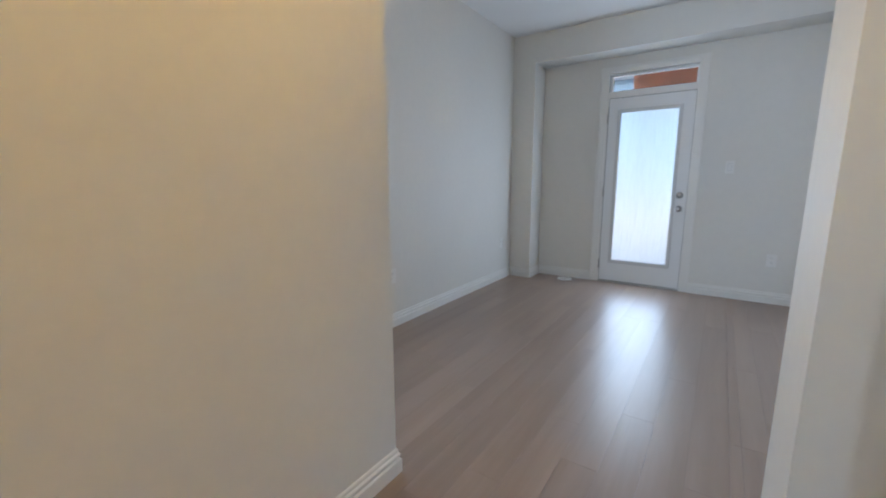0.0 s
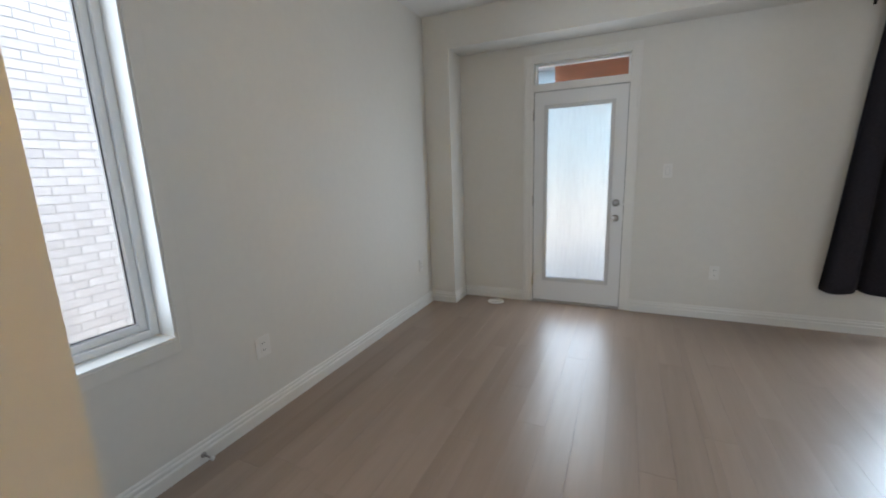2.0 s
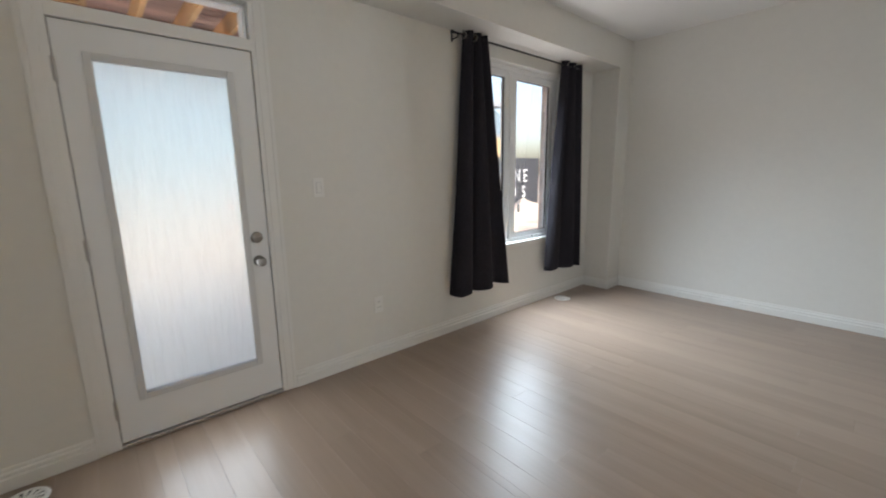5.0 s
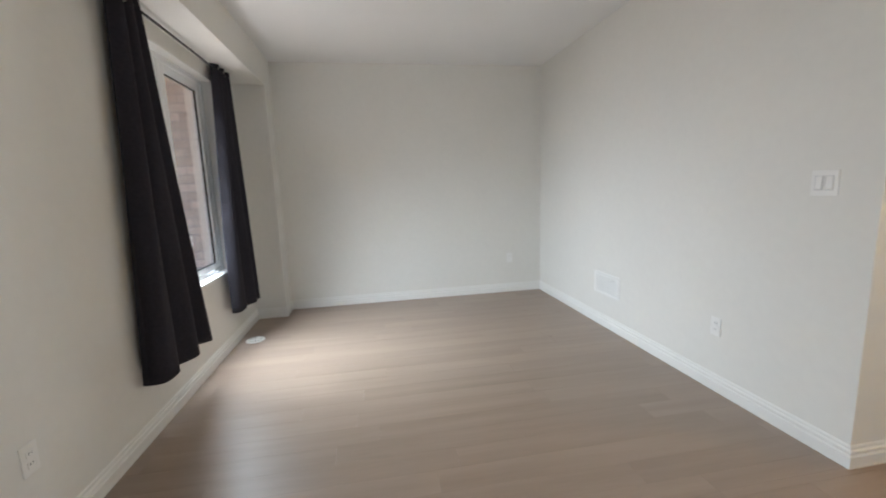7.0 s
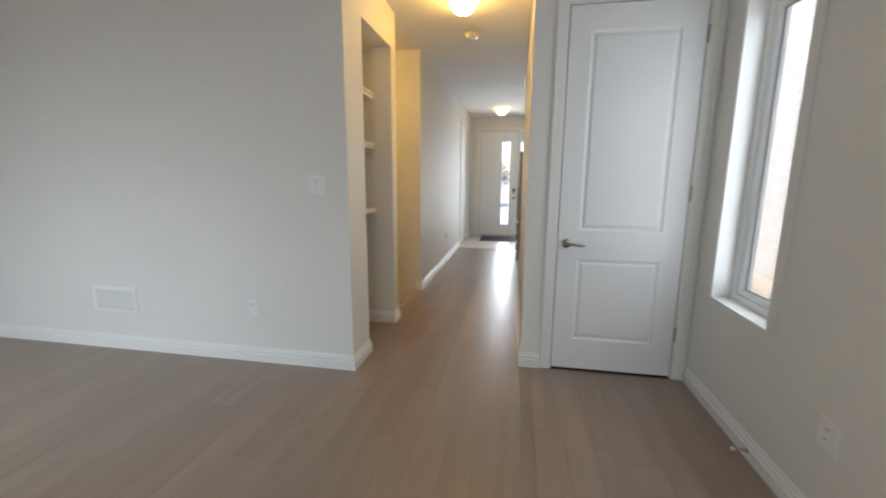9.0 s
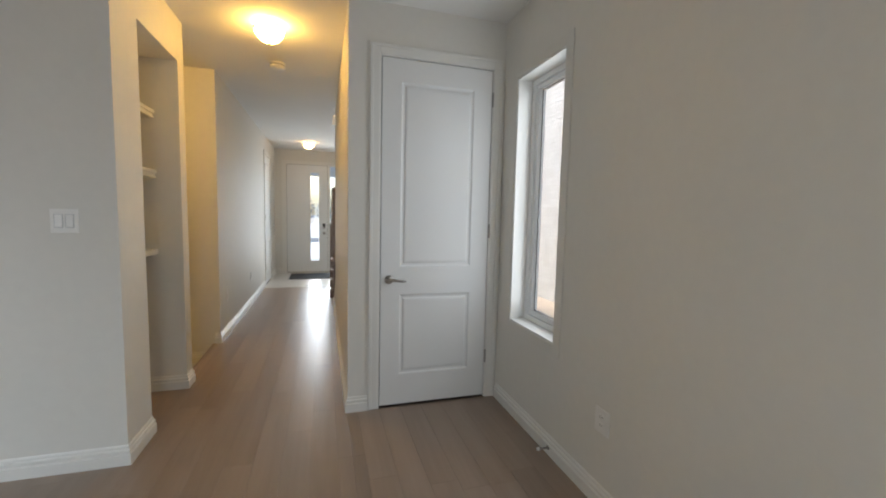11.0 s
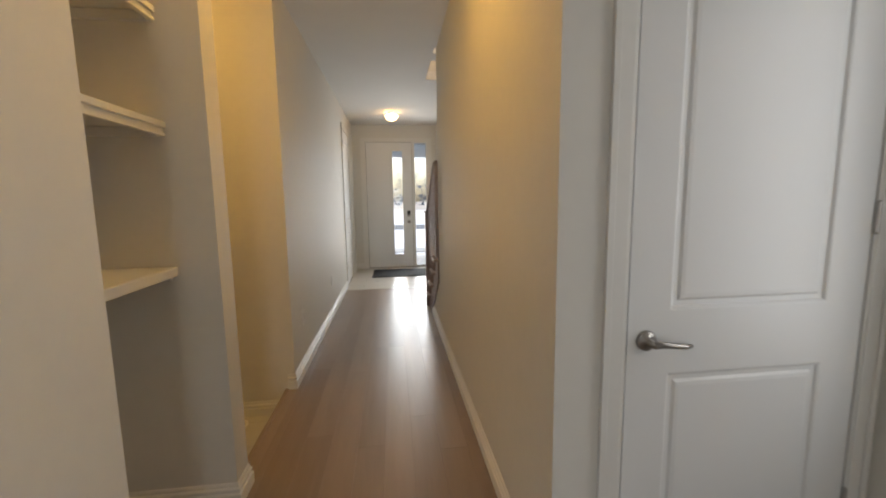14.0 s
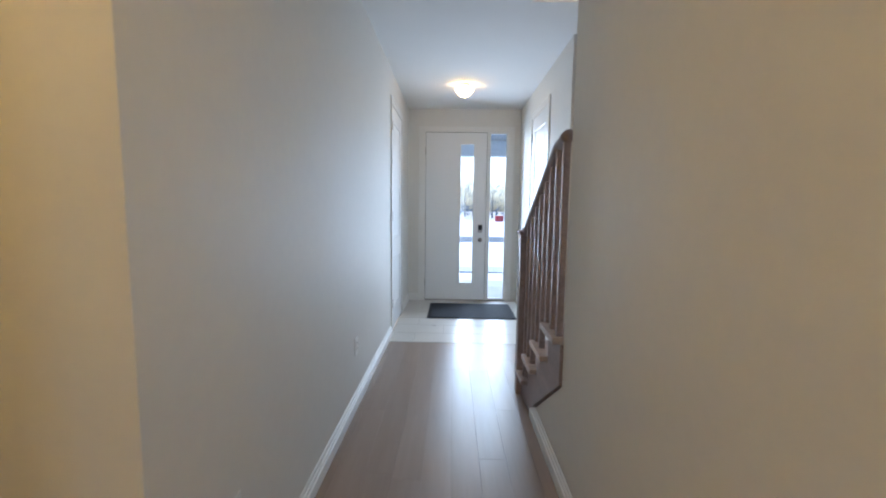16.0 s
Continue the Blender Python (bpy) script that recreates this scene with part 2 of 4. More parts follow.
DIRT = material("site_dirt", (0.40, 0.345, 0.29), 0.95, vary=0.3, scale=0.8, fine=0.25, bump=0.8, bump_scale=6)
SNOW = material("front_ground", (0.66, 0.66, 0.66), 0.9, vary=0.22, scale=0.25, fine=0.1, bump=0.4, bump_scale=3)
# Very pale so that the slab throws light into the rain glass.
PALE_SLAB = material("pale_slab", (0.78, 0.75, 0.67), 0.9, vary=0.12, scale=1.5, fine=0.1, bump=0.5, bump_scale=40)
ROAD = material("asphalt", (0.11, 0.115, 0.125), 0.9, vary=0.2, scale=1, fine=0.2, bump=0.5)
SIGN = material("sign_board", (0.022, 0.027, 0.038), 0.55, vary=0.1, scale=1)
LETTER = material("sign_letter", (0.72, 0.74, 0.76), 0.5, vary=0.03)
SIDING = material("blue_siding", (0.20, 0.285, 0.35), 0.7, vary=0.06, scale=0.6, fine=0.03)
SIDING2 = material("porch_trim", (0.62, 0.68, 0.74), 0.6, vary=0.04, scale=2)
ROOFING = material("roof_metal", (0.30, 0.33, 0.37), 0.6, vary=0.1, scale=1)
YELLOW = material("yellow_panel", (0.60, 0.47, 0.27), 0.6, vary=0.08, scale=1)
RED = material("red_barrier", (0.50, 0.045, 0.05), 0.5, vary=0.12, scale=1.5)
BARK = material("bark", (0.15, 0.145, 0.15), 0.9, vary=0.25, scale=6, bump=0.6)
# Blue haze over the far trees is put into the twig colour.
TWIG = material("hazed_twigs", (0.16, 0.195, 0.245), 0.9, vary=0.2, scale=3)
CONC = material("concrete", (0.38, 0.37, 0.35), 0.9, vary=0.1, scale=2, fine=0.1, bump=0.4)
DARKFRAME = material("black_window_frame", (0.02, 0.02, 0.022), 0.45, vary=0.1)
BLIND = material("window_blind", (0.34, 0.38, 0.40), 0.25, vary=0.05, scale=2)

# ---------- mesh helpers ----------
ORIGIN = {}


def thing(name, loc, label="", category="", group="", kind=""):
    ob = new(name)
    ob.location = loc
    ob.empty_display_size = 0.1
    ORIGIN[ob.name] = Vector(loc)
    return tagged(ob, label, category, group, kind)


def part(name, bm, mat, parent=None, label="", smooth=False):
    """Link a bmesh, given in world metres, as one mesh under a thing or a part."""
    me = bpy.data.meshes.new(name)
    if parent is not None:
        bmesh.ops.translate(bm, verts=bm.verts, vec=-ORIGIN[parent.name])
    bmesh.ops.recalc_face_normals(bm, faces=bm.faces)
    if smooth:
        for f in bm.faces:
            f.smooth = True
    bm.to_mesh(me)
    bm.free()
    me.materials.append(mat)
    ob = new(name, me)
    if parent is not None:
        ob.parent = parent
        ORIGIN[ob.name] = ORIGIN[parent.name]
    else:
        ORIGIN[ob.name] = Vector((0, 0, 0))
    if label:
        ob["label"] = label
    return ob


def structure(name, bm, mat, label="", category=""):
    return tagged(part(name, bm, mat), label, category, "", "structure")


def box(bm, x0, x1, y0, y1, z0, z1, bevel=0.0, seg=2):
    m = Matrix.Translation(((x0 + x1) / 2, (y0 + y1) / 2, (z0 + z1) / 2)) @ Matrix.Diagonal((x1 - x0, y1 - y0, z1 - z0, 1))
    r = bmesh.ops.create_cube(bm, size=1, matrix=m)
    if bevel:
        edges = list({e for v in r["verts"] for e in v.link_edges})
        bmesh.ops.bevel(bm, geom=edges, offset=bevel, segments=seg, affect='EDGES', profile=0.6)
    return bm


def boxes(*rows, bevel=0.0):
    bm = bmesh.new()
    for r in rows:
        box(bm, *r, bevel=bevel)
    return bm


def one(x0, x1, y0, y1, z0, z1, bevel=0.0, seg=2):
    return box(bmesh.new(), x0, x1, y0, y1, z0, z1, bevel, seg)


def prism(points, axis, a, b):
    """A polygon of (u, v) pairs drawn out from a to b along axis x (u=y, v=z), y (u=x, v=z) or z (u=x, v=y)."""
    bm = bmesh.new()
    def place(u, v, w):
        return (w, u, v) if axis == "x" else (u, w, v) if axis == "y" else (u, v, w)
    lo = [bm.verts.new(place(u, v, a)) for u, v in points]
    hi = [bm.verts.new(place(u, v, b)) for u, v in points]
    bm.faces.new(lo)
    bm.faces.new(hi)
    n = len(points)
    for i in range(n):
        bm.faces.new((lo[i], lo[(i + 1) % n], hi[(i + 1) % n], hi[i]))
    return bm


def lathe(profile, centre, axis="z", steps=40):
    """Turn a profile of (radius, height) about an axis through centre."""
    bm = bmesh.new()
    rings = []
    for r, h in profile:
        ring = []
        for k in range(steps):
            a = 2 * math.pi * k / steps
            u, v = r * math.cos(a), r * math.sin(a)
            p = (u, v, h) if axis == "z" else (h, u, v) if axis == "x" else (u, h, v)
            ring.append(bm.verts.new(Vector(centre) + Vector(p)))
        rings.append(ring)
    for a, b in zip(rings, rings[1:]):
        for k in range(steps):
            bm.faces.new((a[k], a[(k + 1) % steps], b[(k + 1) % steps], b[k]))
    bm.faces.new(rings[0])
    bm.faces.new(rings[-1])
    return bm


def tube(points, radius, steps=12):
    """A round bar along points; radius a number or one for each point."""
    bm = bmesh.new()
    pts = [Vector(p) for p in points]
    rad = radius if isinstance(radius, (list, tuple)) else [radius] * len(pts)
    rings = []
    for i, p in enumerate(pts):
        d = (pts[min(i + 1, len(pts) - 1)] - pts[max(i - 1, 0)]).normalized()
        s = d.cross(Vector((0, 0, 1)) if abs(d.z) < 0.95 else Vector((1, 0, 0))).normalized()
        u = s.cross(d)
        rings.append([bm.verts.new(p + rad[i] * (math.cos(2 * math.pi * k / steps) * s + math.sin(2 * math.pi * k / steps) * u)) for k in range(steps)])
    for a, b in zip(rings, rings[1:]):
        for k in range(steps):
            bm.faces.new((a[k], a[(k + 1) % steps], b[(k + 1) % steps], b[k]))
    bm.faces.new(rings[0])
    bm.faces.new(rings[-1])
    return bm


def holed(axis, a0, a1, u0, u1, z0, z1, holes):
    """A wall across axis from a0 to a1, spanning u0..u1 and z0..z1, with openings (u0, u1, z0, z1) right through it."""
    us = sorted({u0, u1, *[h[0] for h in holes], *[h[1] for h in holes]})
    zs = sorted({z0, z1, *[h[2] for h in holes], *[h[3] for h in holes]})
    us = [u for u in us if u0 <= u <= u1]
    zs = [z for z in zs if z0 <= z <= z1]
    nu, nz = len(us) - 1, len(zs) - 1
    def solid(i, k):
        if not (0 <= i < nu and 0 <= k < nz):
            return False
        cu, cz = (us[i] + us[i + 1]) / 2, (zs[k] + zs[k + 1]) / 2
        return not any(h[0] < cu < h[1] and h[2] < cz < h[3] for h in holes)
    bm = bmesh.new()
    cache = {}
    def v(i, k, s):
        key = (i, k, s)
        if key not in cache:
            a = a1 if s else a0
            cache[key] = bm.verts.new((a, us[i], zs[k]) if axis == "x" else (us[i], a, zs[k]))
        return cache[key]
    for i in range(nu):
        for k in range(nz):
            if not solid(i, k):
                continue
            for s in (0, 1):
                bm.faces.new((v(i, k, s), v(i + 1, k, s), v(i + 1, k + 1, s), v(i, k + 1, s)))
            if not solid(i - 1, k):
                bm.faces.new((v(i, k, 0), v(i, k + 1, 0), v(i, k + 1, 1), v(i, k, 1)))
            if not solid(i + 1, k):
                bm.faces.new((v(i + 1, k, 0), v(i + 1, k + 1, 0), v(i + 1, k + 1, 1), v(i + 1, k, 1)))
            if not solid(i, k - 1):
                bm.faces.new((v(i, k, 0), v(i + 1, k, 0), v(i + 1, k, 1), v(i, k, 1)))
            if not solid(i, k + 1):
                bm.faces.new((v(i, k + 1, 0), v(i + 1, k + 1, 0), v(i + 1, k + 1, 1), v(i, k + 1, 1)))
    return bm


BASE_PROFILE = [(0, 0), (0.017, 0), (0.017, 0.058), (0.0145, 0.061), (0.009, 0.064), (0.009, 0.070), (0.0135, 0.073), (0.0135, 0.083), (0.010, 0.087), (0.006, 0.090), (0.006, 0.100), (0.003, 0.107), (0, 0.109)]


def baseboard(points, z=0.0, profile=BASE_PROFILE):
    """A moulded skirting along a wall line; the room lies to the left of the line's direction."""
    pts = [Vector((p[0], p[1])) for p in points]
    norms = []
    for a, b in zip(pts, pts[1:]):
        d = (b - a).normalized()
        norms.append(Vector((-d.y, d.x)))
    bm = bmesh.new()
    rings = []
    for i, p in enumerate(pts):
        n = norms[0] if i == 0 else norms[-1] if i == len(pts) - 1 else norms[i - 1] + norms[i]
        rings.append([bm.verts.new((p.x + n.x * o, p.y + n.y * o, z + h)) for o, h in profile])
    for a, b in zip(rings, rings[1:]):
        for k in range(len(profile) - 1):
            bm.faces.new((a[k], a[k + 1], b[k + 1], b[k]))
    bm.faces.new(rings[0])
    bm.faces.new(rings[-1])
    return structure("baseboard", bm, TRIM, "white moulded baseboard along the wall", "baseboard")


def ring_frame(axis, a0, a1, u0, u1, z0, z1, w, bottom=None, bevel=0.0):
    """A rectangular frame of bars w wide, in the plane across axis."""
    b = w if bottom is None else bottom
    bm = bmesh.new()
    bars = [(u0, u0 + w, z0, z1), (u1 - w, u1, z0, z1), (u0 + w, u1 - w, z1 - w, z1)]
    if b > 0:
        bars.append((u0 + w, u1 - w, z0, z0 + b))
    for p, q, r, s in bars:
        if axis == "y":
            box(bm, p, q, a0, a1, r, s, bevel)
        else:
            box(bm, a0, a1, p, q, r, s, bevel)
    return bm

# ---------- the shell ----------
H = 2.78          # ceiling
YB = 3.735        # back wall
XR = 5.79         # right wall
YF = 0.297        # wall with the air return
XA, XB = 1.118, 2.30   # hall sides
YD = -6.916       # front door wall

structure("wall_west", holed("x", -0.22, 0, -0.95, YB + 0.22, 0, H, [(0.213, 0.789, 0.655, 2.33)]), PAINT, "white painted side wall with a tall window", "wall")
structure("wall_closet", holed("y", -0.12, 0, 0, XA, 0, H, [(0.084, 0.910, 0, 2.448)]), PAINT, "white painted wall round the closet door", "wall")
structure("wall_back", holed("y", YB, YB + 0.22, 0, XR, 0, H, [(0.965, 1.850, 0, 2.318), (3.53, 4.92, 0.675, 2.36)]), PAINT, "white painted wall with the garden door and window", "wall")
structure("wall_east", one(XR, XR + 0.2, -0.02, YB + 0.22, 0, H), PAINT, "plain white painted end wall", "wall")
structure("wall_return", one(2.295, XR, -0.02, YF, 0, H), PAINT, "white painted wall with the return air grille", "wall")
structure("wall_pier_west", one(0, 0.262, 3.427, YB, 0, H), PAINT, "white boxed pier in the corner", "pier")
structure("wall_pier_east", one(5.516, XR, 3.427, YB, 0, H), PAINT, "white boxed pier in the corner", "pier")
structure("wall_bulkhead", one(0.262, 5.516, 3.427, YB, 2.472, H), PAINT, "white drywall bulkhead over the garden door and window", "bulkhead")
# hall side with the closed part under the stair
bm = one(XA - 0.12, XA, -2.93, -0.12, 0, H)
low = prism([(-3.64, 0.0), (-2.93, 0.0), (-2.93, 0.505)], "x", XA - 0.12, XA)
tmp = bpy.data.meshes.new("under_stair")
low.to_mesh(tmp)
low.free()
bm.from_mesh(tmp)
bpy.data.meshes.remove(tmp)
structure("wall_hall_west", bm, PAINT, "white painted hall wall ending at the stair", "wall")
structure("wall_hall_east", holed("x", 2.31, 2.43, YD, -1.824, 0, H, [(-6.13, -5.31, 0, 2.448)]), PAINT, "white painted hall wall", "wall")
structure("wall_landing", holed("y", -1.944, -1.824, 2.43, 4.10, -0.25, H, [(3.085, 3.925, -0.25, 2.405)]), PAINT, "white painted wall beside the garage door", "wall")
structure("wall_landing_foot", one(2.31, 2.43, -1.944, -1.824, -0.25, 0), PAINT, "white painted wall foot at the sunken landing", "wall")
structure("wall_landing_end", one(4.10, 4.22, -1.944, -0.69, -0.25, H), PAINT, "white painted landing wall", "wall")
structure("wall_niche_side", one(2.295, 4.10, -0.82, -0.69, -0.25, H), PAINT, "white painted wall between niche and landing", "wall")
structure("wall_niche_back", one(2.75, 2.87, -0.69, -0.02, 0, H), PAINT, "white painted back of the shelf niche", "wall")
structure("wall_niche_head", one(2.295, 2.75, -0.69, -0.02, 2.466, H), PAINT, "white painted header over the shelf niche", "wall")
structure("wall_front", holed("y", YD - 0.2, YD, 0.0, 2.43, 0, H, [(0.845, 2.100, 0, 2.478)]), PAINT, "white painted wall round the front door", "wall")
structure("wall_foyer", holed("x", 0.58, 0.70, YD, -4.45, 0, H, [(-6.06, -5.24, 0, 2.448)]), PAINT, "white painted foyer wall with a closet door", "wall")
structure("wall_foyer_return", one(0.10, 0.58, -4.57, -4.45, 0, H), PAINT, "white painted foyer wall end", "wall")
structure("wall_stair", one(-0.02, 0.10, -4.57, -0.12, 0, 5.2), PAINT, "white painted wall along the stair", "wall")
structure("wall_stairwell", boxes((0.10, 1.238, -4.07, -3.95, H + 0.1, 5.2), (1.135, 1.238, -3.95, -0.24, H + 0.1, 5.2), (0.10, 1.238, -0.24, -0.12, H + 0.1, 5.2)), PAINT, "white painted upper stairwell", "wall")
# Unseen boxes added behind the doors to keep outside light from leaking in.
structure("wall_door_backing", boxes((0, 1.0, -0.92, -0.80, 0, H), (0.46, 0.58, -6.2, -5.1, 0, H), (2.43, 2.55, -6.2, -5.2, 0, H), (3.0, 4.0, -2.15, -2.05, -0.25, H)), PAINT, "added unseen backing behind the closed doors", "wall")
structure("ceiling", boxes((-0.22, XR + 0.2, -0.12, YB + 0.22, H, H + 0.1), (XA, 4.22, -2.93, -0.12, H, H + 0.1), (1.135, 4.22, -3.95, -2.93, H, H + 0.1), (0.10, 1.135, -3.28, -3.07, H, H + 0.1), (0.0, 4.22, YD - 0.2, -3.95, H, H + 0.1), (-0.02, 1.238, -4.07, -0.12, 5.2, 5.3)), CEIL, "flat white painted ceiling", "ceiling")

# skirting, run by run
baseboard([(0.0, 3.427), (0.0, 0.012)])
baseboard([(0.902, YB), (0.262, YB), (0.262, 3.427), (0.0, 3.427)])
baseboard([(XR, YF), (XR, 3.427), (5.516, 3.427), (5.516, YB), (1.912, YB)])
baseboard([(2.75, -0.02), (2.295, -0.02), (2.295, YF), (XR, YF)])
baseboard([(2.44, -0.82), (2.295, -0.82), (2.295, -0.69), (2.75, -0.69), (2.75, -0.02)])
baseboard([(0.982, 0.0), (XA, 0.0), (XA, -3.60)])
baseboard([(2.31, -5.23), (2.31, -1.824), (2.36, -1.824)])
baseboard([(4.0, -1.824), (4.10, -1.824)], -0.19)
baseboard([(2.372, -1.824), (3.01, -1.824)], -0.19)
baseboard([(2.16, YD), (2.31, YD), (2.31, -6.21)])
baseboard([(0.10, -4.45), (0.70, -4.45), (0.70, -5.16)])
baseboard([(0.70, -6.14), (0.70, YD)])

# ---------- doors ----------
def raised_panel(axis, face, out, u0, u1, z0, z1):
    """A moulded door panel: a sunk ogee round a raised field. out: +1 or -1, the side that it faces."""
    bm = bmesh.new()
    loops = [(0.0, 0.0), (0.006, -0.002), (0.012, -0.009), (0.026, -0.010), (0.034, -0.004), (0.046, -0.0025)]
    rings = []
    for inset, depth in loops:
        a = face + out * depth
        c = [(u0 + inset, z0 + inset), (u1 - inset, z0 + inset), (u1 - inset, z1 - inset), (u0 + inset, z1 - inset)]
        rings.append([bm.verts.new((u, a, z) if axis == "y" else (a, u, z)) for u, z in c])
    for p, q in zip(rings, rings[1:]):
        for k in range(4):
            bm.faces.new((p[k], p[(k + 1) % 4], q[(k + 1) % 4], q[k]))
    bm.faces.new(rings[-1])
    b = face - out * 0.030
    back = [bm.verts.new((v.co.x, b, v.co.z) if axis == "y" else (b, v.co.y, v.co.z)) for v in rings[0]]
    for k in range(4):
        bm.faces.new((rings[0][k], rings[0][(k + 1) % 4], back[(k + 1) % 4], back[k]))
    bm.faces.new(back)
    return bm


def casing(root, axis, face, out, u0, u1, ztop, z0=0.0, w=0.066):
    """Stepped trim round an opening."""
    def bar(p, q, r, s):
        bm = bmesh.new()
        a, b = sorted((face, face + out * 0.009))
        if axis == "y":
            box(bm, p, q, a, b, r, s, 0.003)
        else:
            box(bm, a, b, p, q, r, s, 0.003)
        return bm
    part("casing", bar(u0 - w, u0, z0, ztop + w), TRIM, root)
    part("casing", bar(u1, u1 + w, z0, ztop + w), TRIM, root)
    part("casing", bar(u0, u1, ztop, ztop + w), TRIM, root)
    # raised back band
    def band(p, q, r, s):
        a, b = sorted((face + out * 0.0092, face + out * 0.0135))
        return one(p, q, a, b, r, s, 0.003) if axis == "y" else one(a, b, p, q, r, s, 0.003)
    part("casing_band", band(u0 - w, u0 - w + 0.022, z0, ztop + w), TRIM, root)
    part("casing_band", band(u1 + w - 0.022, u1 + w, z0, ztop + w), TRIM, root)
    part("casing_band", band(u0 - w + 0.022, u1 + w - 0.022, ztop + w - 0.022, ztop + w), TRIM, root)


def hinge(root, axis, face, out, u, z, name="hinge"):
    a = face + out * 0.006
    c = (u, a, z) if axis == "y" else (a, u, z)
    part(name, lathe([(0.003, -0.052), (0.007, -0.048), (0.007, 0.048), (0.003, 0.052)], c, "z", 12), STEEL, root, "satin metal hinge")


def panel_door(name, axis, face, out, u0, u1, z0, z1, label, lever_u=None, hinge_u=None, panels=None, stop_depth=0.035, casing_top=None):
    root = thing(name, ((u0 + u1) / 2, face, z0) if axis == "y" else (face, (u0 + u1) / 2, z0), label, "door", "", "structure")
    a, b = sorted((face, face - out * stop_depth))
    w = u1 - u0
    if panels is None:
        panels = [(u0 + 0.135, u1 - 0.135, 0.237, 0.823), (u0 + 0.135, u1 - 0.135, 1.018, 2.288)]
    part("door_slab", holed(axis, a, b, u0 + 0.003, u1 - 0.003, z0 + 0.018, z1 - 0.003, panels), DOORP, root)
    # Near-black strips set in the gap stand in for its shade.
    s0, s1 = sorted((face - out * 0.022, face - out * 0.030))
    gap_strip = bmesh.new()
    for p, q, r, s in ((u0 - 0.0025, u0 + 0.0025, z0 + 0.001, z1), (u1 - 0.0025, u1 + 0.0025, z0 + 0.001, z1), (u0 + 0.003, u1 - 0.003, z1 - 0.0025, z1 + 0.0025), (u0 + 0.003, u1 - 0.003, z0 + 0.001, z0 + 0.0175)):
        if axis == "y":
            box(gap_strip, p, q, s0, s1, r, s)
        else:
            box(gap_strip, s0, s1, p, q, r, s)
    part("gap_shade", gap_strip, SLOT, root, "dark strip standing in for the shade in the gap round the slab")
    for p in panels:
        part("door_panel", raised_panel(axis, face, out, *p), DOORP, root, "moulded recessed panel")
    # jambs
    j0, j1 = sorted((face + out * 0.004, face - out * 0.115))
    for p, q in ((u0 - 0.018, u0 - 0.003), (u1 + 0.003, u1 + 0.018)):
        bm = one(p, q, j0, j1, z0, z1 + 0.003) if axis == "y" else one(j0, j1, p, q, z0, z1 + 0.003)
        part("jamb", bm, TRIM, root)
    bm = one(u0 - 0.018, u1 + 0.018, j0, j1, z1 + 0.003, z1 + 0.016) if axis == "y" else one(j0, j1, u0 - 0.018, u1 + 0.018, z1 + 0.003, z1 + 0.016)
    part("jamb", bm, TRIM, root)
    casing(root, axis, face, out, u0 - 0.012, u1 + 0.012, (casing_top or z1) + 0.012, z0)
    if hinge_u is not None:
        for f in (0.133, 0.525, 0.915):
            hinge(root, axis, face, out, hinge_u, z0 + f * (z1 - z0))
    return root


closet = panel_door("door_1", "y", 0.0, 1, 0.098, 0.899, 0.0, 2.438, "closed white two-panel closet door with a nickel lever", hinge_u=0.094)
lever = part("door_handle", lathe([(0.031, 0.0), (0.031, 0.006), (0.026, 0.011), (0.011, 0.013), (0.010, 0.045)], (0.838, 0.001, 0.930), "y", 32), NICKEL, closet, "brushed nickel lever", True)
part("lever_arm", tube([(0.840, 0.046, 0.930), (0.815, 0.048, 0.931), (0.78, 0.047, 0.926), (0.745, 0.045, 0.921), (0.722, 0.043, 0.921)], [0.011, 0.010, 0.009, 0.0085, 0.006], 14), NICKEL, lever, "", True)
part("latch_plate", one(0.8995, 0.9015, -0.022, 0.002, 0.90, 0.96), STEEL, closet)

# garden door with its light over it
gd = thing("door_2", (1.41, YB, 0), "closed white garden door with a rain-glass light", "door", "", "structure")
yf = YB + 0.012
part("door_slab", holed("y", yf, yf + 0.045, 1.004, 1.820, 0.022, 2.052, [(1.128, 1.690, 0.265, 1.898)]), DOORP, gd)
part("glass_frame", ring_frame("y", yf - 0.013, yf + 0.004, 1.098, 1.718, 0.228, 1.932, 0.034, bevel=0.005), PLASTIC2, gd, "light grey plastic glazing frame")
pane = part("glass_pane", one(1.126, 1.692, yf + 0.016, yf + 0.022, 0.262, 1.900), FROST, gd, "textured rain glass")
pane.visible_shadow = False
part("jamb", one(0.967, 1.000, YB - 0.004, YB + 0.20, 0.0, 2.312), TRIM, gd)
part("jamb", one(1.824, 1.848, YB - 0.004, YB + 0.20, 0.0, 2.312), TRIM, gd)
part("transom_bar", one(1.000, 1.824, YB - 0.004, YB + 0.20, 2.056, 2.115, 0.003), TRIM, gd)
part("head_jamb", one(1.000, 1.824, YB - 0.004, YB + 0.20, 2.304, 2.316), TRIM, gd)
part("transom_frame", ring_frame("y", YB + 0.05, YB + 0.09, 1.001, 1.823, 2.116, 2.303, 0.017, bevel=0.003), VINYL, gd)
tp = part("transom_pane", one(1.017, 1.807, YB + 0.068, YB + 0.074, 2.132, 2.287), CLEAR, gd, "clear glass light over the door")
tp.visible_shadow = False
casing(gd, "y", YB, -1, 0.968, 1.846, 2.313, w=0.064)
part("door_sill", one(1.000, 1.824, YB - 0.012, YB + 0.20, 0.0, 0.018, 0.004), STEEL, gd, "metal threshold")
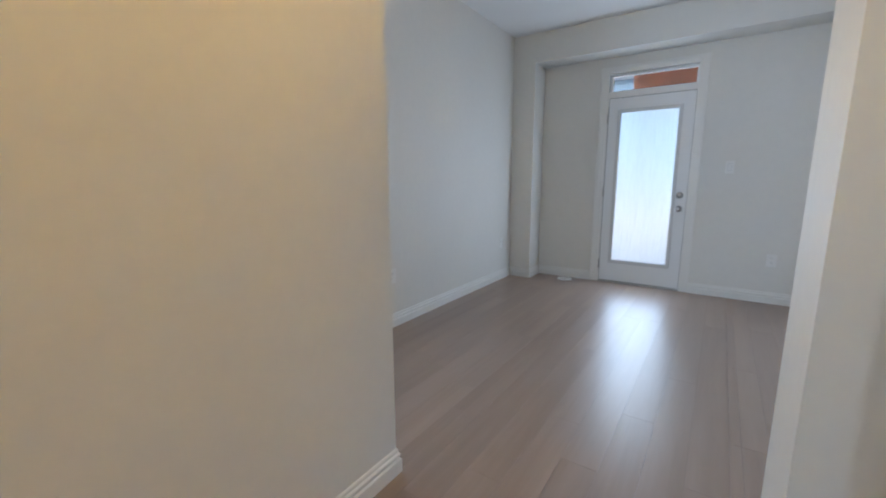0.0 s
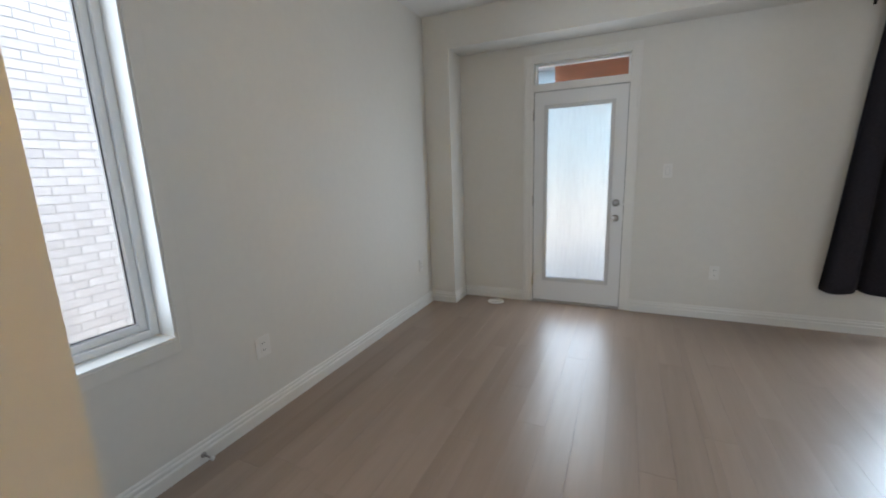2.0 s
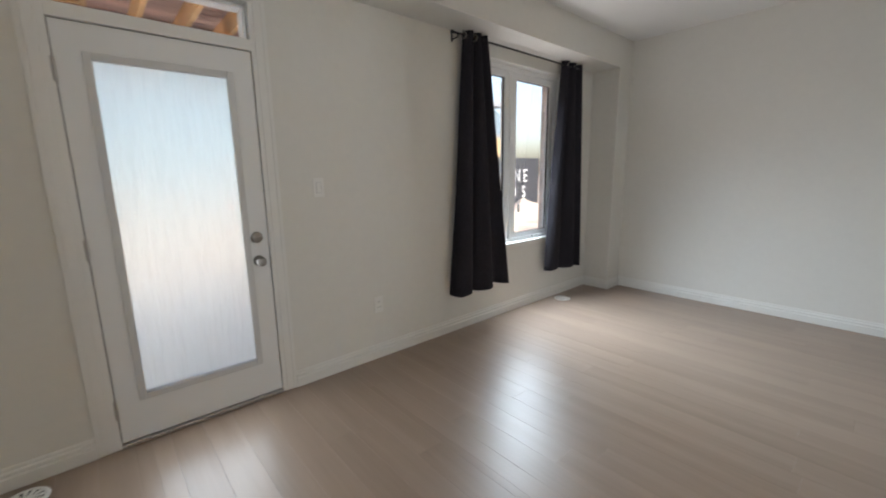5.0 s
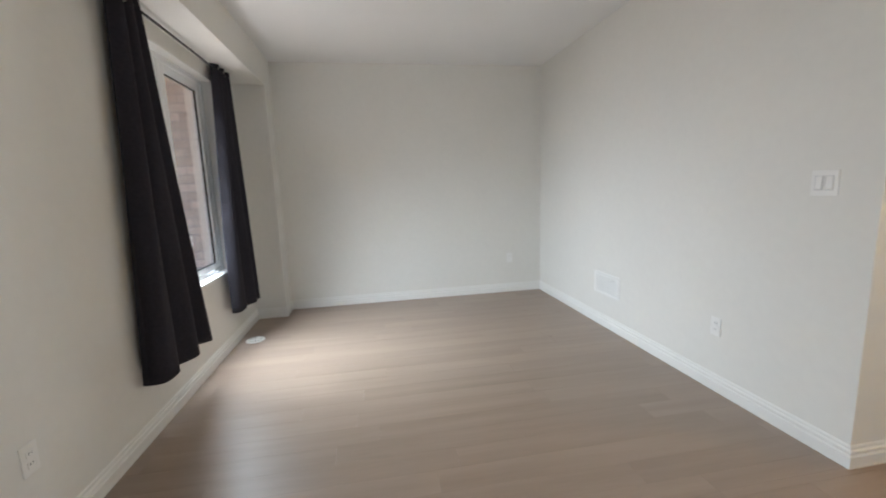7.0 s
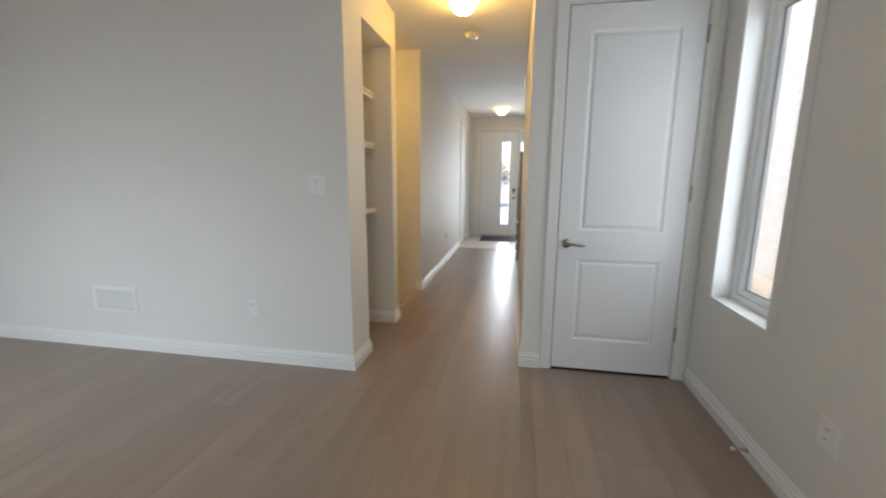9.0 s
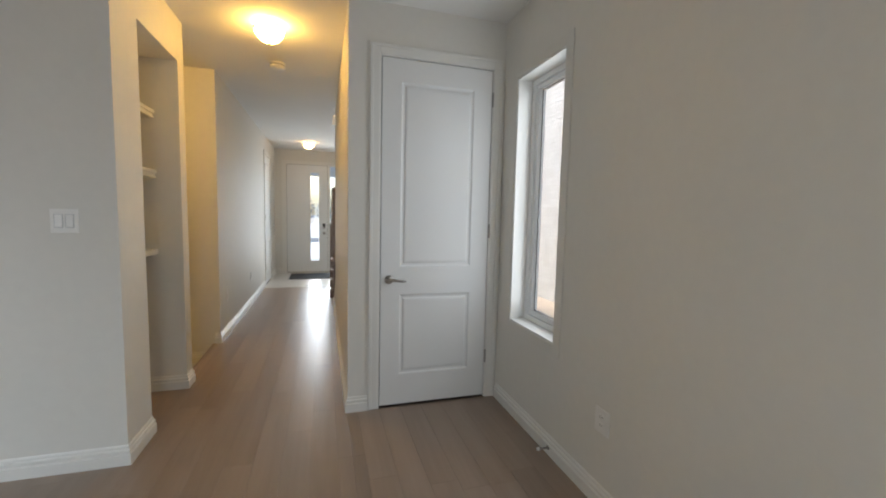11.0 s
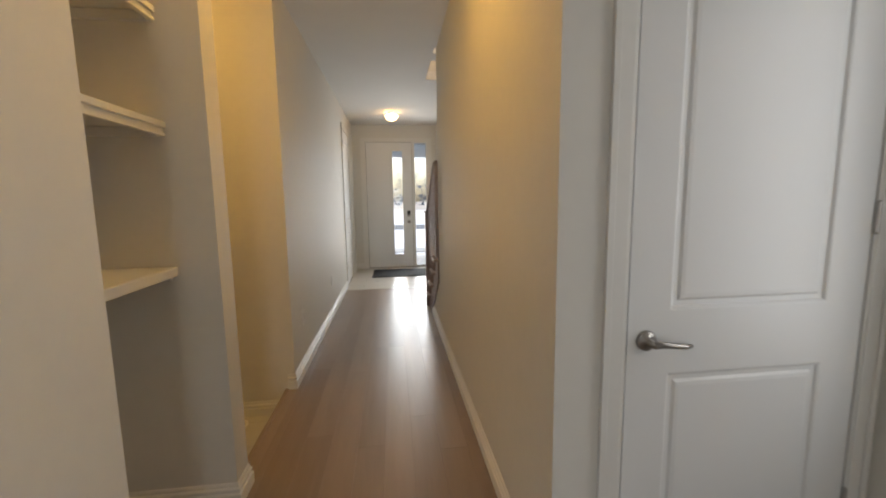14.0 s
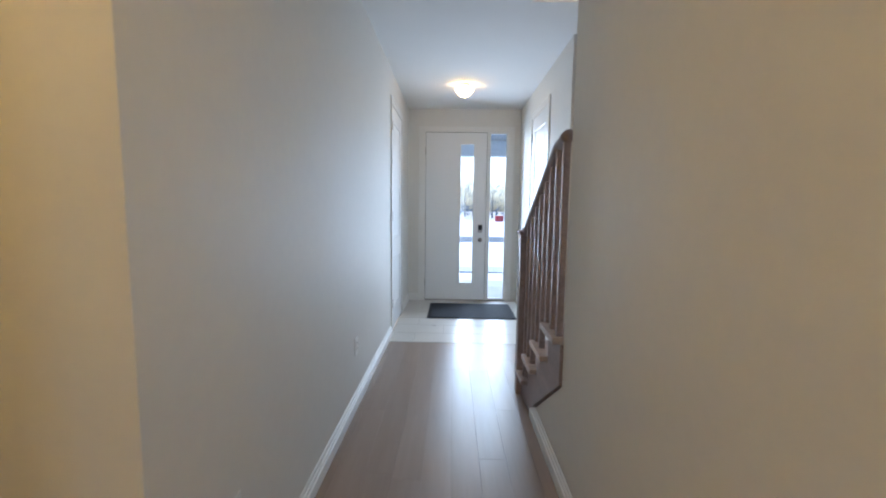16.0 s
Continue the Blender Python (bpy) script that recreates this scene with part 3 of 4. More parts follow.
part("weather_strip", boxes((1.0001, 1.0035, yf + 0.004, yf + 0.03, 0.02, 2.053), (1.8205, 1.8239, yf + 0.004, yf + 0.03, 0.02, 2.053), (1.0036, 1.8204, yf + 0.004, yf + 0.03, 2.0525, 2.0558)), SLOT, gd, "dark weather seal")
for z in (1.842, 1.041, 0.216):
    hinge(gd, "y", YB - 0.001, -1, 1.000, z)
bolt = part("deadbolt", lathe([(0.033, 0.0), (0.033, -0.008), (0.028, -0.016), (0.012, -0.017)], (1.757, yf, 1.017), "y", 32), NICKEL, gd, "round nickel deadbolt", True)
part("thumb_turn", one(1.737, 1.777, yf - 0.030, yf - 0.015, 1.011, 1.023, 0.004), NICKEL, bolt)
knob = part("door_knob", lathe([(0.032, 0.0), (0.032, -0.006), (0.014, -0.010), (0.012, -0.028), (0.024, -0.036), (0.029, -0.050), (0.026, -0.062), (0.012, -0.067)], (1.757, yf, 0.876), "y", 32), NICKEL, gd, "round nickel knob", True)
part("strike_plate", one(1.8206, 1.8238, YB - 0.006, YB + 0.02, 0.845, 0.905), STEEL, gd)

# sunken garage entry door
gg = panel_door("door_3", "y", -1.824, 1, 3.100, 3.910, -0.19, 1.847, "closed white six-panel garage door with a keypad lock",
                panels=[(a, b, c, d) for c, d in ((-0.02, 0.64), (0.815, 1.43), (1.56, 1.71)) for a, b in ((3.228, 3.472), (3.538, 3.782))], casing_top=2.39)
fixed = [(3.190, 3.820, 1.965, 2.310)]
part("over_panel", holed("y", -1.86, -1.826, 3.083, 3.927, 1.866, 2.404, fixed), DOORP, gg, "fixed white panel over the door")
for p in fixed:
    part("door_panel", raised_panel("y", -1.826, 1, *p), DOORP, gg, "moulded recessed panel")
part("head_trim", one(3.083, 3.927, -1.8255, -1.815, 1.864, 1.905, 0.003), TRIM, gg)
pad = part("keypad_lock", one(3.160, 3.228, -1.823, -1.795, 0.81, 0.94, 0.010, 3), STEEL, gg, "keypad deadbolt with a black touch face")
part("touch_face", one(3.164, 3.224, -1.7949, -1.790, 0.862, 0.936, 0.004), BLACK, pad)
part("door_knob", lathe([(0.032, 0.0), (0.032, 0.006), (0.014, 0.010), (0.012, 0.028), (0.024, 0.036), (0.028, 0.050), (0.024, 0.062), (0.010, 0.066)], (3.205, -1.824, 0.697), "y", 32), BRONZE, gg, "round aged brass knob", True)

# front door with side light
fd = thing("door_4", (1.62, YD, 0), "closed white front door with a narrow light and side light", "door", "", "structure")
yq = YD - 0.012
part("door_slab", holed("y", yq - 0.045, yq, 1.176, 2.055, 0.022, 2.455, [(1.362, 1.552, 0.268, 2.290)]), DOORP, fd)
part("glass_frame", ring_frame("y", yq - 0.004, yq + 0.010, 1.340, 1.574, 0.246, 2.312, 0.024, bevel=0.004), DOORP, fd)
p1 = part("glass_pane", one(1.360, 1.554, yq - 0.026, yq - 0.020, 0.266, 2.292), FRONT, fd, "narrow glass with bluish glare put in as a tint")
p1.visible_shadow = False
part("jamb", one(2.060, 2.098, YD - 0.19, YD + 0.004, 0, 2.476), TRIM, fd)
part("jamb", one(0.847, 0.875, YD - 0.19, YD + 0.004, 0, 2.476), TRIM, fd)
part("mullion", one(1.142, 1.171, YD - 0.19, YD + 0.004, 0, 2.462), TRIM, fd)
part("head_jamb", one(0.875, 2.060, YD - 0.19, YD + 0.004, 2.462, 2.476), TRIM, fd)
part("side_light_frame", ring_frame("y", yq - 0.045, yq, 0.876, 1.141, 0.02, 2.460, 0.020, bevel=0.003), DOORP, fd)
p2 = part("side_light_pane", one(0.894, 1.123, yq - 0.026, yq - 0.020, 0.036, 2.442), FRONT, fd, "tall side light with bluish glare put in as a tint")
p2.visible_shadow = False
part("door_sill", one(0.875, 2.060, YD - 0.19, YD + 0.010, 0.0, 0.019, 0.004), STEEL, fd, "metal threshold")
casing(fd, "y", YD, 1, 0.848, 2.097, 2.474, w=0.060)
lock = part("keypad_lock", one(1.222, 1.286, yq, yq + 0.028, 1.02, 1.14, 0.010, 3), STEEL, fd, "keypad lock with a black touch face")
part("touch_face", one(1.227, 1.281, yq + 0.0281, yq + 0.033, 1.06, 1.136, 0.003), BLACK, lock)
part("door_knob", lathe([(0.032, 0.0), (0.032, 0.006), (0.013, 0.010), (0.012, 0.028), (0.026, 0.038), (0.027, 0.052), (0.012, 0.060)], (1.250, yq, 0.914), "y", 28), NICKEL, fd, "round nickel knob", True)
part("weather_strip", boxes((2.0551, 2.0595, yq - 0.03, yq - 0.004, 0.02, 2.457), (1.1715, 1.1755, yq - 0.03, yq - 0.004, 0.02, 2.457), (1.1756, 2.055, yq - 0.03, yq - 0.004, 2.4555, 2.4612)), SLOT, fd, "dark weather seal")
for z in (2.20, 1.25, 0.28):
    hinge(fd, "y", YD + 0.001, 1, 2.059, z)

panel_door("door_5", "x", 0.70, 1, -6.05, -5.25, 0.0, 2.438, "closed white two-panel foyer closet door", hinge_u=-6.053)
panel_door("door_6", "x", 2.31, -1, -6.12, -5.32, 0.0, 2.438, "closed white two-panel foyer door", hinge_u=-5.317)

# ---------- windows ----------
w1 = thing("window_1", (0.0, 0.5, 0.655), "tall white vinyl side window in a deep painted reveal", "window", "", "structure")
for nm, b in (("window_reveal", (-0.115, 0.002, 0.2135, 0.2255, 0.667, 2.318)), ("window_reveal", (-0.115, 0.002, 0.7765, 0.7885, 0.667, 2.318)),
              ("window_reveal", (-0.115, 0.002, 0.2135, 0.7885, 2.318, 2.3295)), ("window_sill", (-0.115, 0.004, 0.2135, 0.7885, 0.6555, 0.667))):
    part(nm, one(*b, 0.002), TRIM, w1)
part("casing", ring_frame("x", 0.0005, 0.007, 0.150, 0.852, 0.592, 2.393, 0.0625, bevel=0.002), PAINT, w1, "flat painted window casing")
part("window_frame", ring_frame("x", -0.19, -0.105, 0.2256, 0.7764, 0.6675, 2.3175, 0.036, bevel=0.004), VINYL, w1)
part("sash_frame", ring_frame("x", -0.175, -0.120, 0.2625, 0.7395, 0.7045, 2.2805, 0.032, bevel=0.005), VINYL, w1)
part("glazing_bead", ring_frame("x", -0.1515, -0.1435, 0.2950, 0.7070, 0.7370, 2.2480, 0.003), SLOT, w1, "thin black glazing seal")
g = part("window_pane", one(-0.152, -0.146, 0.2946, 0.7074, 0.7366, 2.2484), CLEAR, w1, "clear glass pane")
g.visible_shadow = False

w2 = thing("window_2", (4.225, YB, 0.675), "white vinyl two-light window with a painted sill", "window", "", "structure")
for nm, b in (("window_reveal", (3.5305, 3.5425, YB - 0.002, YB + 0.075, 0.690, 2.348)), ("window_reveal", (4.9075, 4.9195, YB - 0.002, YB + 0.075, 0.690, 2.348)),
              ("window_reveal", (3.5305, 4.9195, YB - 0.002, YB + 0.075, 2.348, 2.3595)), ("window_sill", (3.5305, 4.9195, YB - 0.018, YB + 0.075, 0.6755, 0.690))):
    part(nm, one(*b, 0.002), TRIM, w2)
part("window_frame", ring_frame("y", YB + 0.07, YB + 0.16, 3.5426, 4.9074, 0.6905, 2.3475, 0.040, 0.028, bevel=0.004), VINYL, w2)
part("mullion", one(4.146, 4.194, YB + 0.065, YB + 0.16, 0.7185, 2.3075, 0.006), VINYL, w2)
for a, b in ((3.583, 4.1455), (4.1945, 4.867)):
    s = part("sash_frame", ring_frame("y", YB + 0.080, YB + 0.14, a, b, 0.719, 2.307, 0.060, 0.045, bevel=0.006), VINYL, w2)
    part("glazing_bead", ring_frame("y", YB + 0.095, YB + 0.115, a + 0.0605, b - 0.0605, 0.7645, 2.2465, 0.004), SLOT, s)
    g = part("window_pane", one(a + 0.0608, b - 0.0608, YB + 0.112, YB + 0.118, 0.7648, 2.2462), CLEAR, w2, "clear glass pane")
    g.visible_shadow = False
crank = part("crank_base", one(4.52, 4.60, YB + 0.045, YB + 0.068, 0.700, 0.722, 0.006), VINYL, w2, "white folding window crank")
part("crank_arm", tube([(4.56, YB + 0.045, 0.716), (4.59, YB + 0.036, 0.722), (4.66, YB + 0.034, 0.716)], [0.007, 0.006, 0.007], 10), VINYL, crank, "", True)
part("sash_lock", one(4.296, 4.310, YB + 0.060, YB + 0.082, 0.98, 1.06, 0.004), VINYL, w2)

# ---------- living room ----------
def curtain(x_top, x_bot, y_top, y_bot, z_top, z_bot, folds, phase, label, drop=0.0):
    root = thing("curtain", ((x_top[0] + x_top[1]) / 2, y_top, z_top), label, "curtain", "curtains at the window")
    n, m = 110, 36
    bm = bmesh.new()
    def at(s, v, side):
        e = v ** 0.9
        a = x_top[0] * (1 - e) + x_bot[0] * e
        b = x_top[1] * (1 - e) + x_bot[1] * e
        amp = 0.027 + 0.030 * v
        wob = s + 0.018 * math.sin(5 * s + 2 * v + phase)
        x = a + (b - a) * wob
        th = 2 * math.pi * folds * s + phase + 0.7 * v * math.sin(3 * s + phase)
        y = y_top * (1 - v) + y_bot * v + amp * math.sin(th) + 0.010 * v * math.sin(2.3 * th + 4 * v)
        x += 0.016 * math.cos(th) * (0.4 + v)
        z = z_top + (z_bot - z_top) * v + v * (0.012 * math.sin(th + 1.3) - drop * s)
        return (x, y + side * 0.0025, z)
    for side in (-1, 1):
        rows = [[bm.verts.new(at(i / n, j / m, side)) for i in range(n + 1)] for j in range(m + 1)]
        for j in range(m):
            for i in range(n):
                bm.faces.new((rows[j][i], rows[j][i + 1], rows[j + 1][i + 1], rows[j + 1][i]))
        if side == -1:
            first = rows
    for j in range(m):
        for i in (0, n):
            bm.faces.new((first[j][i], first[j + 1][i], rows[j + 1][i], rows[j][i]))
    for i in range(n):
        for j in (0, m):
            bm.faces.new((first[j][i], first[j][i + 1], rows[j][i + 1], rows[j][i]))
    part("fabric", bm, CLOTH, root, "dark charcoal blackout cloth", True)
    return root


lc = curtain((3.395, 3.650), (3.215, 3.900), 3.662, 3.635, 2.475, 0.345, 2.6, 0.4, "dark charcoal grommet curtain bunched on its rod beside the window", -0.02)
rc_ = curtain((4.800, 5.100), (4.600, 5.185), 3.662, 3.640, 2.475, 0.355, 2.4, 2.0, "dark charcoal grommet curtain swept sideways at its hem", 0.03)
for root, xs in ((lc, (3.402, 3.52)), (rc_, (4.838, 4.96))):
    for x in xs:
        bm = bmesh.new()
        n1, n2 = 24, 8
        rings = []
        for k in range(n1):
            a = 2 * math.pi * k / n1
            ring = []
            for q in range(n2):
                c = 2 * math.pi * q / n2
                r = 0.024 + 0.006 * math.cos(c)
                ring.append(bm.verts.new((x + 0.006 * math.sin(c), 3.662 + r * math.cos(a), 2.432 + r * math.sin(a))))
            rings.append(ring)
        for k in range(n1):
            for q in range(n2):
                bm.faces.new((rings[k][q], rings[(k + 1) % n1][q], rings[(k + 1) % n1][(q + 1) % n2], rings[k][(q + 1) % n2]))
        part("grommet", bm, NICKEL, root, "nickel grommet ring", True)

rod = thing("curtain_rod", (4.2, 3.662, 2.432), "thin black metal curtain rod under the bulkhead", "curtain rod")
part("rod", tube([(3.275, 3.662, 2.432), (5.135, 3.662, 2.432)], 0.008, 14), BLACK, rod, "", True)
for x in (3.275, 5.135):
    part("finial", lathe([(0.008, -0.012), (0.012, -0.010), (0.012, 0.010), (0.008, 0.012)], (x, 3.662, 2.432), "x", 16), BLACK, rod)
for x in (3.335, 5.112):
    b = part("bracket", one(x - 0.009, x + 0.009, YB - 0.005, YB, 2.385, 2.455, 0.002), BLACK, rod)
    part("bracket_arm", tube([(x, YB - 0.004, 2.405), (x, 3.66, 2.405), (x, 3.662, 2.412), (x, 3.662, 2.423)], 0.005, 10), BLACK, b)


def floor_register(x, y, z, label):
    root = thing("floor_register", (x, y, z), label, "floor register", "round floor registers")
    part("rim", lathe([(0.084, 0.0), (0.084, 0.003), (0.078, 0.007), (0.066, 0.008), (0.064, 0.004)], (x, y, z), "z", 48), PLASTIC, root, "", True)
    part("slot_disc", lathe([(0.0635, 0.001), (0.0635, 0.0045)], (x, y, z), "z", 40), SLOT, root, "dark slots between the vanes")
    bm = bmesh.new()
    for k in range(12):
        a = 2 * math.pi * k / 12
        vs = []
        for r, d in ((0.016, -0.22), (0.016, 0.22), (0.0636, 0.14), (0.0636, -0.14)):
            vs.append((x + r * math.cos(a + d), y + r * math.sin(a + d)))
        lo = [bm.verts.new((u, v, z + 0.0046)) for u, v in vs]
        hi = [bm.verts.new((u, v, z + 0.008)) for u, v in vs]
        bm.faces.new(hi)
        bm.faces.new(lo)
        for i in range(4):
            bm.faces.new((lo[i], lo[(i + 1) % 4], hi[(i + 1) % 4], hi[i]))
    part("vane_ring", bm, PLASTIC, root)
    part("hub", lathe([(0.018, 0.0046), (0.018, 0.009), (0.010, 0.0105)], (x, y, z), "z", 24), PLASTIC, root, "", True)
    return root


floor_register(0.657, 3.580, 0.006, "round white plastic floor register near the garden door")
floor_register(4.802, 3.573, 0.006, "round white plastic floor register under the window")
floor_register(2.70, -1.70, -0.19, "round white plastic floor register on the sunken tile")

# return air grille
gr = thing("air_return_grille", (4.28, YF, 0.41), "white stamped return air grille low on the wall", "vent")
part("grille_frame", ring_frame("y", YF, YF + 0.007, 4.075, 4.482, 0.305, 0.512, 0.030, bevel=0.002), PLASTIC, gr)
part("grille_back", one(4.105, 4.452, YF, YF + 0.001, 0.335, 0.482), SLOT, gr)
for k in range(14):
    z = 0.3385 + k * 0.0104
    bm = prism([(YF + 0.0015, z + 0.007), (YF + 0.0065, z), (YF + 0.0073, z + 0.001), (YF + 0.0023, z + 0.008)], "x", 4.1055, 4.4515)
    part("slat", bm, PLASTIC, gr)


def plate_at(axis, face, out, u, z, w, h):
    a, b = sorted((face, face + out * 0.006))
    return one(u - w / 2, u + w / 2, a, b, z - h / 2, z + h / 2, 0.0028) if axis == "y" else one(a, b, u - w / 2, u + w / 2, z - h / 2, z + h / 2, 0.0028)


def outlet(axis, face, out, u, z, label, wide=0.075):
    loc = (u, face, z) if axis == "y" else (face, u, z)
    root = thing("wall_outlet", loc, label, "outlet", "wall outlets")
    part("cover_plate", plate_at(axis, face, out, u, z, wide, 0.120), PLASTIC, root)
    f2 = face + out * 0.0062
    for dz in (-0.020, 0.020):
        body = part("socket", plate_at(axis, f2, out * 0.5, u, z + dz, 0.034, 0.029), PLASTIC, root)
        f3 = f2 + out * 0.003
        bm = bmesh.new()
        for du, hh in ((-0.0065, 0.010), (0.0065, 0.008)):
            a, b = sorted((f3, f3 + out * 0.0006))
            if axis == "y":
                box(bm, u + du - 0.0012, u + du + 0.0012, a, b, z + dz - hh / 2 + 0.003, z + dz + hh / 2 + 0.003)
            else:
                box(bm, a, b, u + du - 0.0012, u + du + 0.0012, z + dz - hh / 2 + 0.003, z + dz + hh / 2 + 0.003)
        part("slots", bm, SLOT, body)
    return root


outlet("x", 0.0, 1, 1.232, 0.422, "white duplex outlet with a wide cover plate on the side wall", 0.098)
outlet("x", 0.0, 1, 3.183, 0.438, "white duplex wall outlet near the corner pier")
outlet("y", YB, -1, 2.563, 0.415, "white duplex wall outlet between door and curtain")
outlet("y", YF, 1, 3.062, 0.421, "white duplex wall outlet beside the air grille")
outlet("x", XR, -1, 0.716, 0.444, "white duplex wall outlet on the end wall")
outlet("x", 2.31, -1, -2.148, 0.432, "white duplex wall outlet in the hall")
outlet("x", 2.31, -1, -3.681, 0.423, "white duplex wall outlet further down the hall")


def wall_switch(u, face, out, z, gangs, label):
    root = thing("light_switch", (u, face, z), label, "switch", "wall switches")
    w = 0.072 + 0.046 * (gangs - 1)
    part("cover_plate", plate_at("y", face, out, u, z, w, 0.120), PLASTIC, root)
    for k in range(gangs):
        c = u + (k - (gangs - 1) / 2) * 0.046
        f = face + out * 0.0063
        s = part("switch_frame", plate_at("y", f, out * 0.25, c, z, 0.036, 0.070), PLASTIC2, root)
        g0, g1 = f + out * 0.0016, f + out * 0.006
        bm = prism([(g0, z - 0.031), (g1, z - 0.029), (g0 + out * 0.002, z), (g0 + out * 0.0012, z + 0.031), (g0, z + 0.031)], "x", c - 0.0145, c + 0.0145)
        part("rocker", bm, PLASTIC, s)
    return root


wall_switch(2.519, YF, 1, 1.317, 2, "white double rocker switch on the wall end")
wall_switch(2.156, YB, -1, 1.295, 1, "white single rocker switch beside the garden door")
wall_switch(2.779, -1.824, 1, 1.103, 3, "white triple rocker switch at the sunken landing")

# door stop on the skirting
ds = thing("door_stop", (0.013, 0.805, 0.045), "small metal door stop with a rubber tip on the baseboard", "door stop")
part("stop_base", lathe([(0.014, 0.0), (0.014, 0.004), (0.008, 0.007)], (0.016, 0.805, 0.045), "x", 18), STEEL, ds)
part("stop_rod", tube([(0.02, 0.805, 0.045), (0.075, 0.805, 0.045)], 0.005, 12), STEEL, ds, "", True)
part("rubber_tip", lathe([(0.009, 0.0), (0.010, 0.004), (0.010, 0.012), (0.006, 0.015)], (0.075, 0.805, 0.045), "x", 16), PLASTIC, ds, "white rubber tip")

# ---------- niche ----------
def niche_shelf(z, thick, label, plain):
    root = thing("niche_shelf", (2.6, -0.355, z), label, "shelf", "niche shelves")
    part("board", one(2.478, 2.748, -0.688, -0.022, z - 0.018, z), TRIM, root)
    if plain:
        part("front_edge", one(2.455, 2.4775, -0.688, -0.022, z - thick, z + 0.002, 0.006, 3), TRIM, root, "thick rounded front edge")
    else:
        part("front_edge", one(2.462, 2.4775, -0.688, -0.022, z - thick, z + 0.002, 0.004), TRIM, root, "moulded front edge")
        part("edge_moulding", one(2.450, 2.4615, -0.688, -0.022, z - thick * 0.42, z + 0.003, 0.004), TRIM, root)
        part("edge_moulding", one(2.455, 2.4615, -0.688, -0.022, z - thick, z - thick * 0.78, 0.002), TRIM, root)
    for y0, y1 in ((-0.689, -0.672), (-0.038, -0.021)):
        part("cleat", one(2.478, 2.748, y0, y1, z - 0.055, z - 0.0185, 0.002), TRIM, root)
    part("back_upstand", one(2.738, 2.7485, -0.671, -0.039, z + 0.0005, z + 0.028, 0.002), TRIM, root)
    return root


niche_shelf(1.092, 0.038, "white painted deep shelf low in the niche", True)
niche_shelf(1.668, 0.052, "white painted middle shelf with moulded edge", False)
niche_shelf(2.096, 0.052, "white painted top shelf with moulded edge", False)

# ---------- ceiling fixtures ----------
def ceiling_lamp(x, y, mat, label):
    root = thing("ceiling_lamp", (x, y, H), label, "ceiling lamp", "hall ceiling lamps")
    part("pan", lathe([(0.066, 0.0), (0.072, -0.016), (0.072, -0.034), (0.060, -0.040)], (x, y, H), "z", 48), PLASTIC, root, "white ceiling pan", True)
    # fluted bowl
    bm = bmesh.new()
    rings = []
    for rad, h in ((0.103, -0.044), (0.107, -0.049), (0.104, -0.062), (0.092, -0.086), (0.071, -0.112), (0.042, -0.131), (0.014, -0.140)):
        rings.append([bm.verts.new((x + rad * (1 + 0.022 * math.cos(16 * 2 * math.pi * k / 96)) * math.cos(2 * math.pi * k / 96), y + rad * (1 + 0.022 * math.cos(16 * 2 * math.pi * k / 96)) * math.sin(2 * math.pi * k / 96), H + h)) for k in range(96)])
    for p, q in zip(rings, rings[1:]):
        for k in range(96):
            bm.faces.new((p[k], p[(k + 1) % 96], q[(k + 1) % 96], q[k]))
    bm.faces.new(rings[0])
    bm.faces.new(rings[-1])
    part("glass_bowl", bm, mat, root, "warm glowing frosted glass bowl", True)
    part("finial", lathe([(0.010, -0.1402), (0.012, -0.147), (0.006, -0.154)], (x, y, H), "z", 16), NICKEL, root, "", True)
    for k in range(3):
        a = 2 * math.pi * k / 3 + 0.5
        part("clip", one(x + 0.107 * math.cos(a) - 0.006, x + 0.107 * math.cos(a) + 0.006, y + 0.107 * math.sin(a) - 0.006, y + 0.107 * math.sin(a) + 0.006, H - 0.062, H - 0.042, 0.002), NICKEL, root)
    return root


ceiling_lamp(1.660, -0.590, BOWL, "glowing bowl ceiling lamp at the room end of the hall")
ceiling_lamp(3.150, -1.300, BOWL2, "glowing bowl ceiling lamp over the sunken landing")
ceiling_lamp(1.545, -5.780, BOWL3, "glowing bowl ceiling lamp over the foyer")
sd = thing("smoke_detector", (1.688, -1.436, H), "round white smoke detector on the hall ceiling", "smoke detector")
part("base", lathe([(0.072, 0.0), (0.072, -0.012), (0.066, -0.014)], (1.688, -1.436, H), "z", 40), PLASTIC, sd, "", True)
part("cover", lathe([(0.064, -0.0142), (0.066, -0.022), (0.062, -0.040), (0.050, -0.046), (0.018, -0.047)], (1.688, -1.436, H), "z", 40), PLASTIC, sd, "", True)
part("vent_ring", lathe([(0.0665, -0.017), (0.0668, -0.021)], (1.688, -1.436, H), "z", 40), SLOT, sd)

# upstairs light over the stair
lamp = new("stairwell_lamp", bpy.data.lights.new("stairwell_lamp", 'POINT'))
lamp.data.energy, lamp.data.color, lamp.data.shadow_soft_size = 19, (1.0, 0.82, 0.62), 0.12
lamp.location = (0.55, -2.4, 4.9)

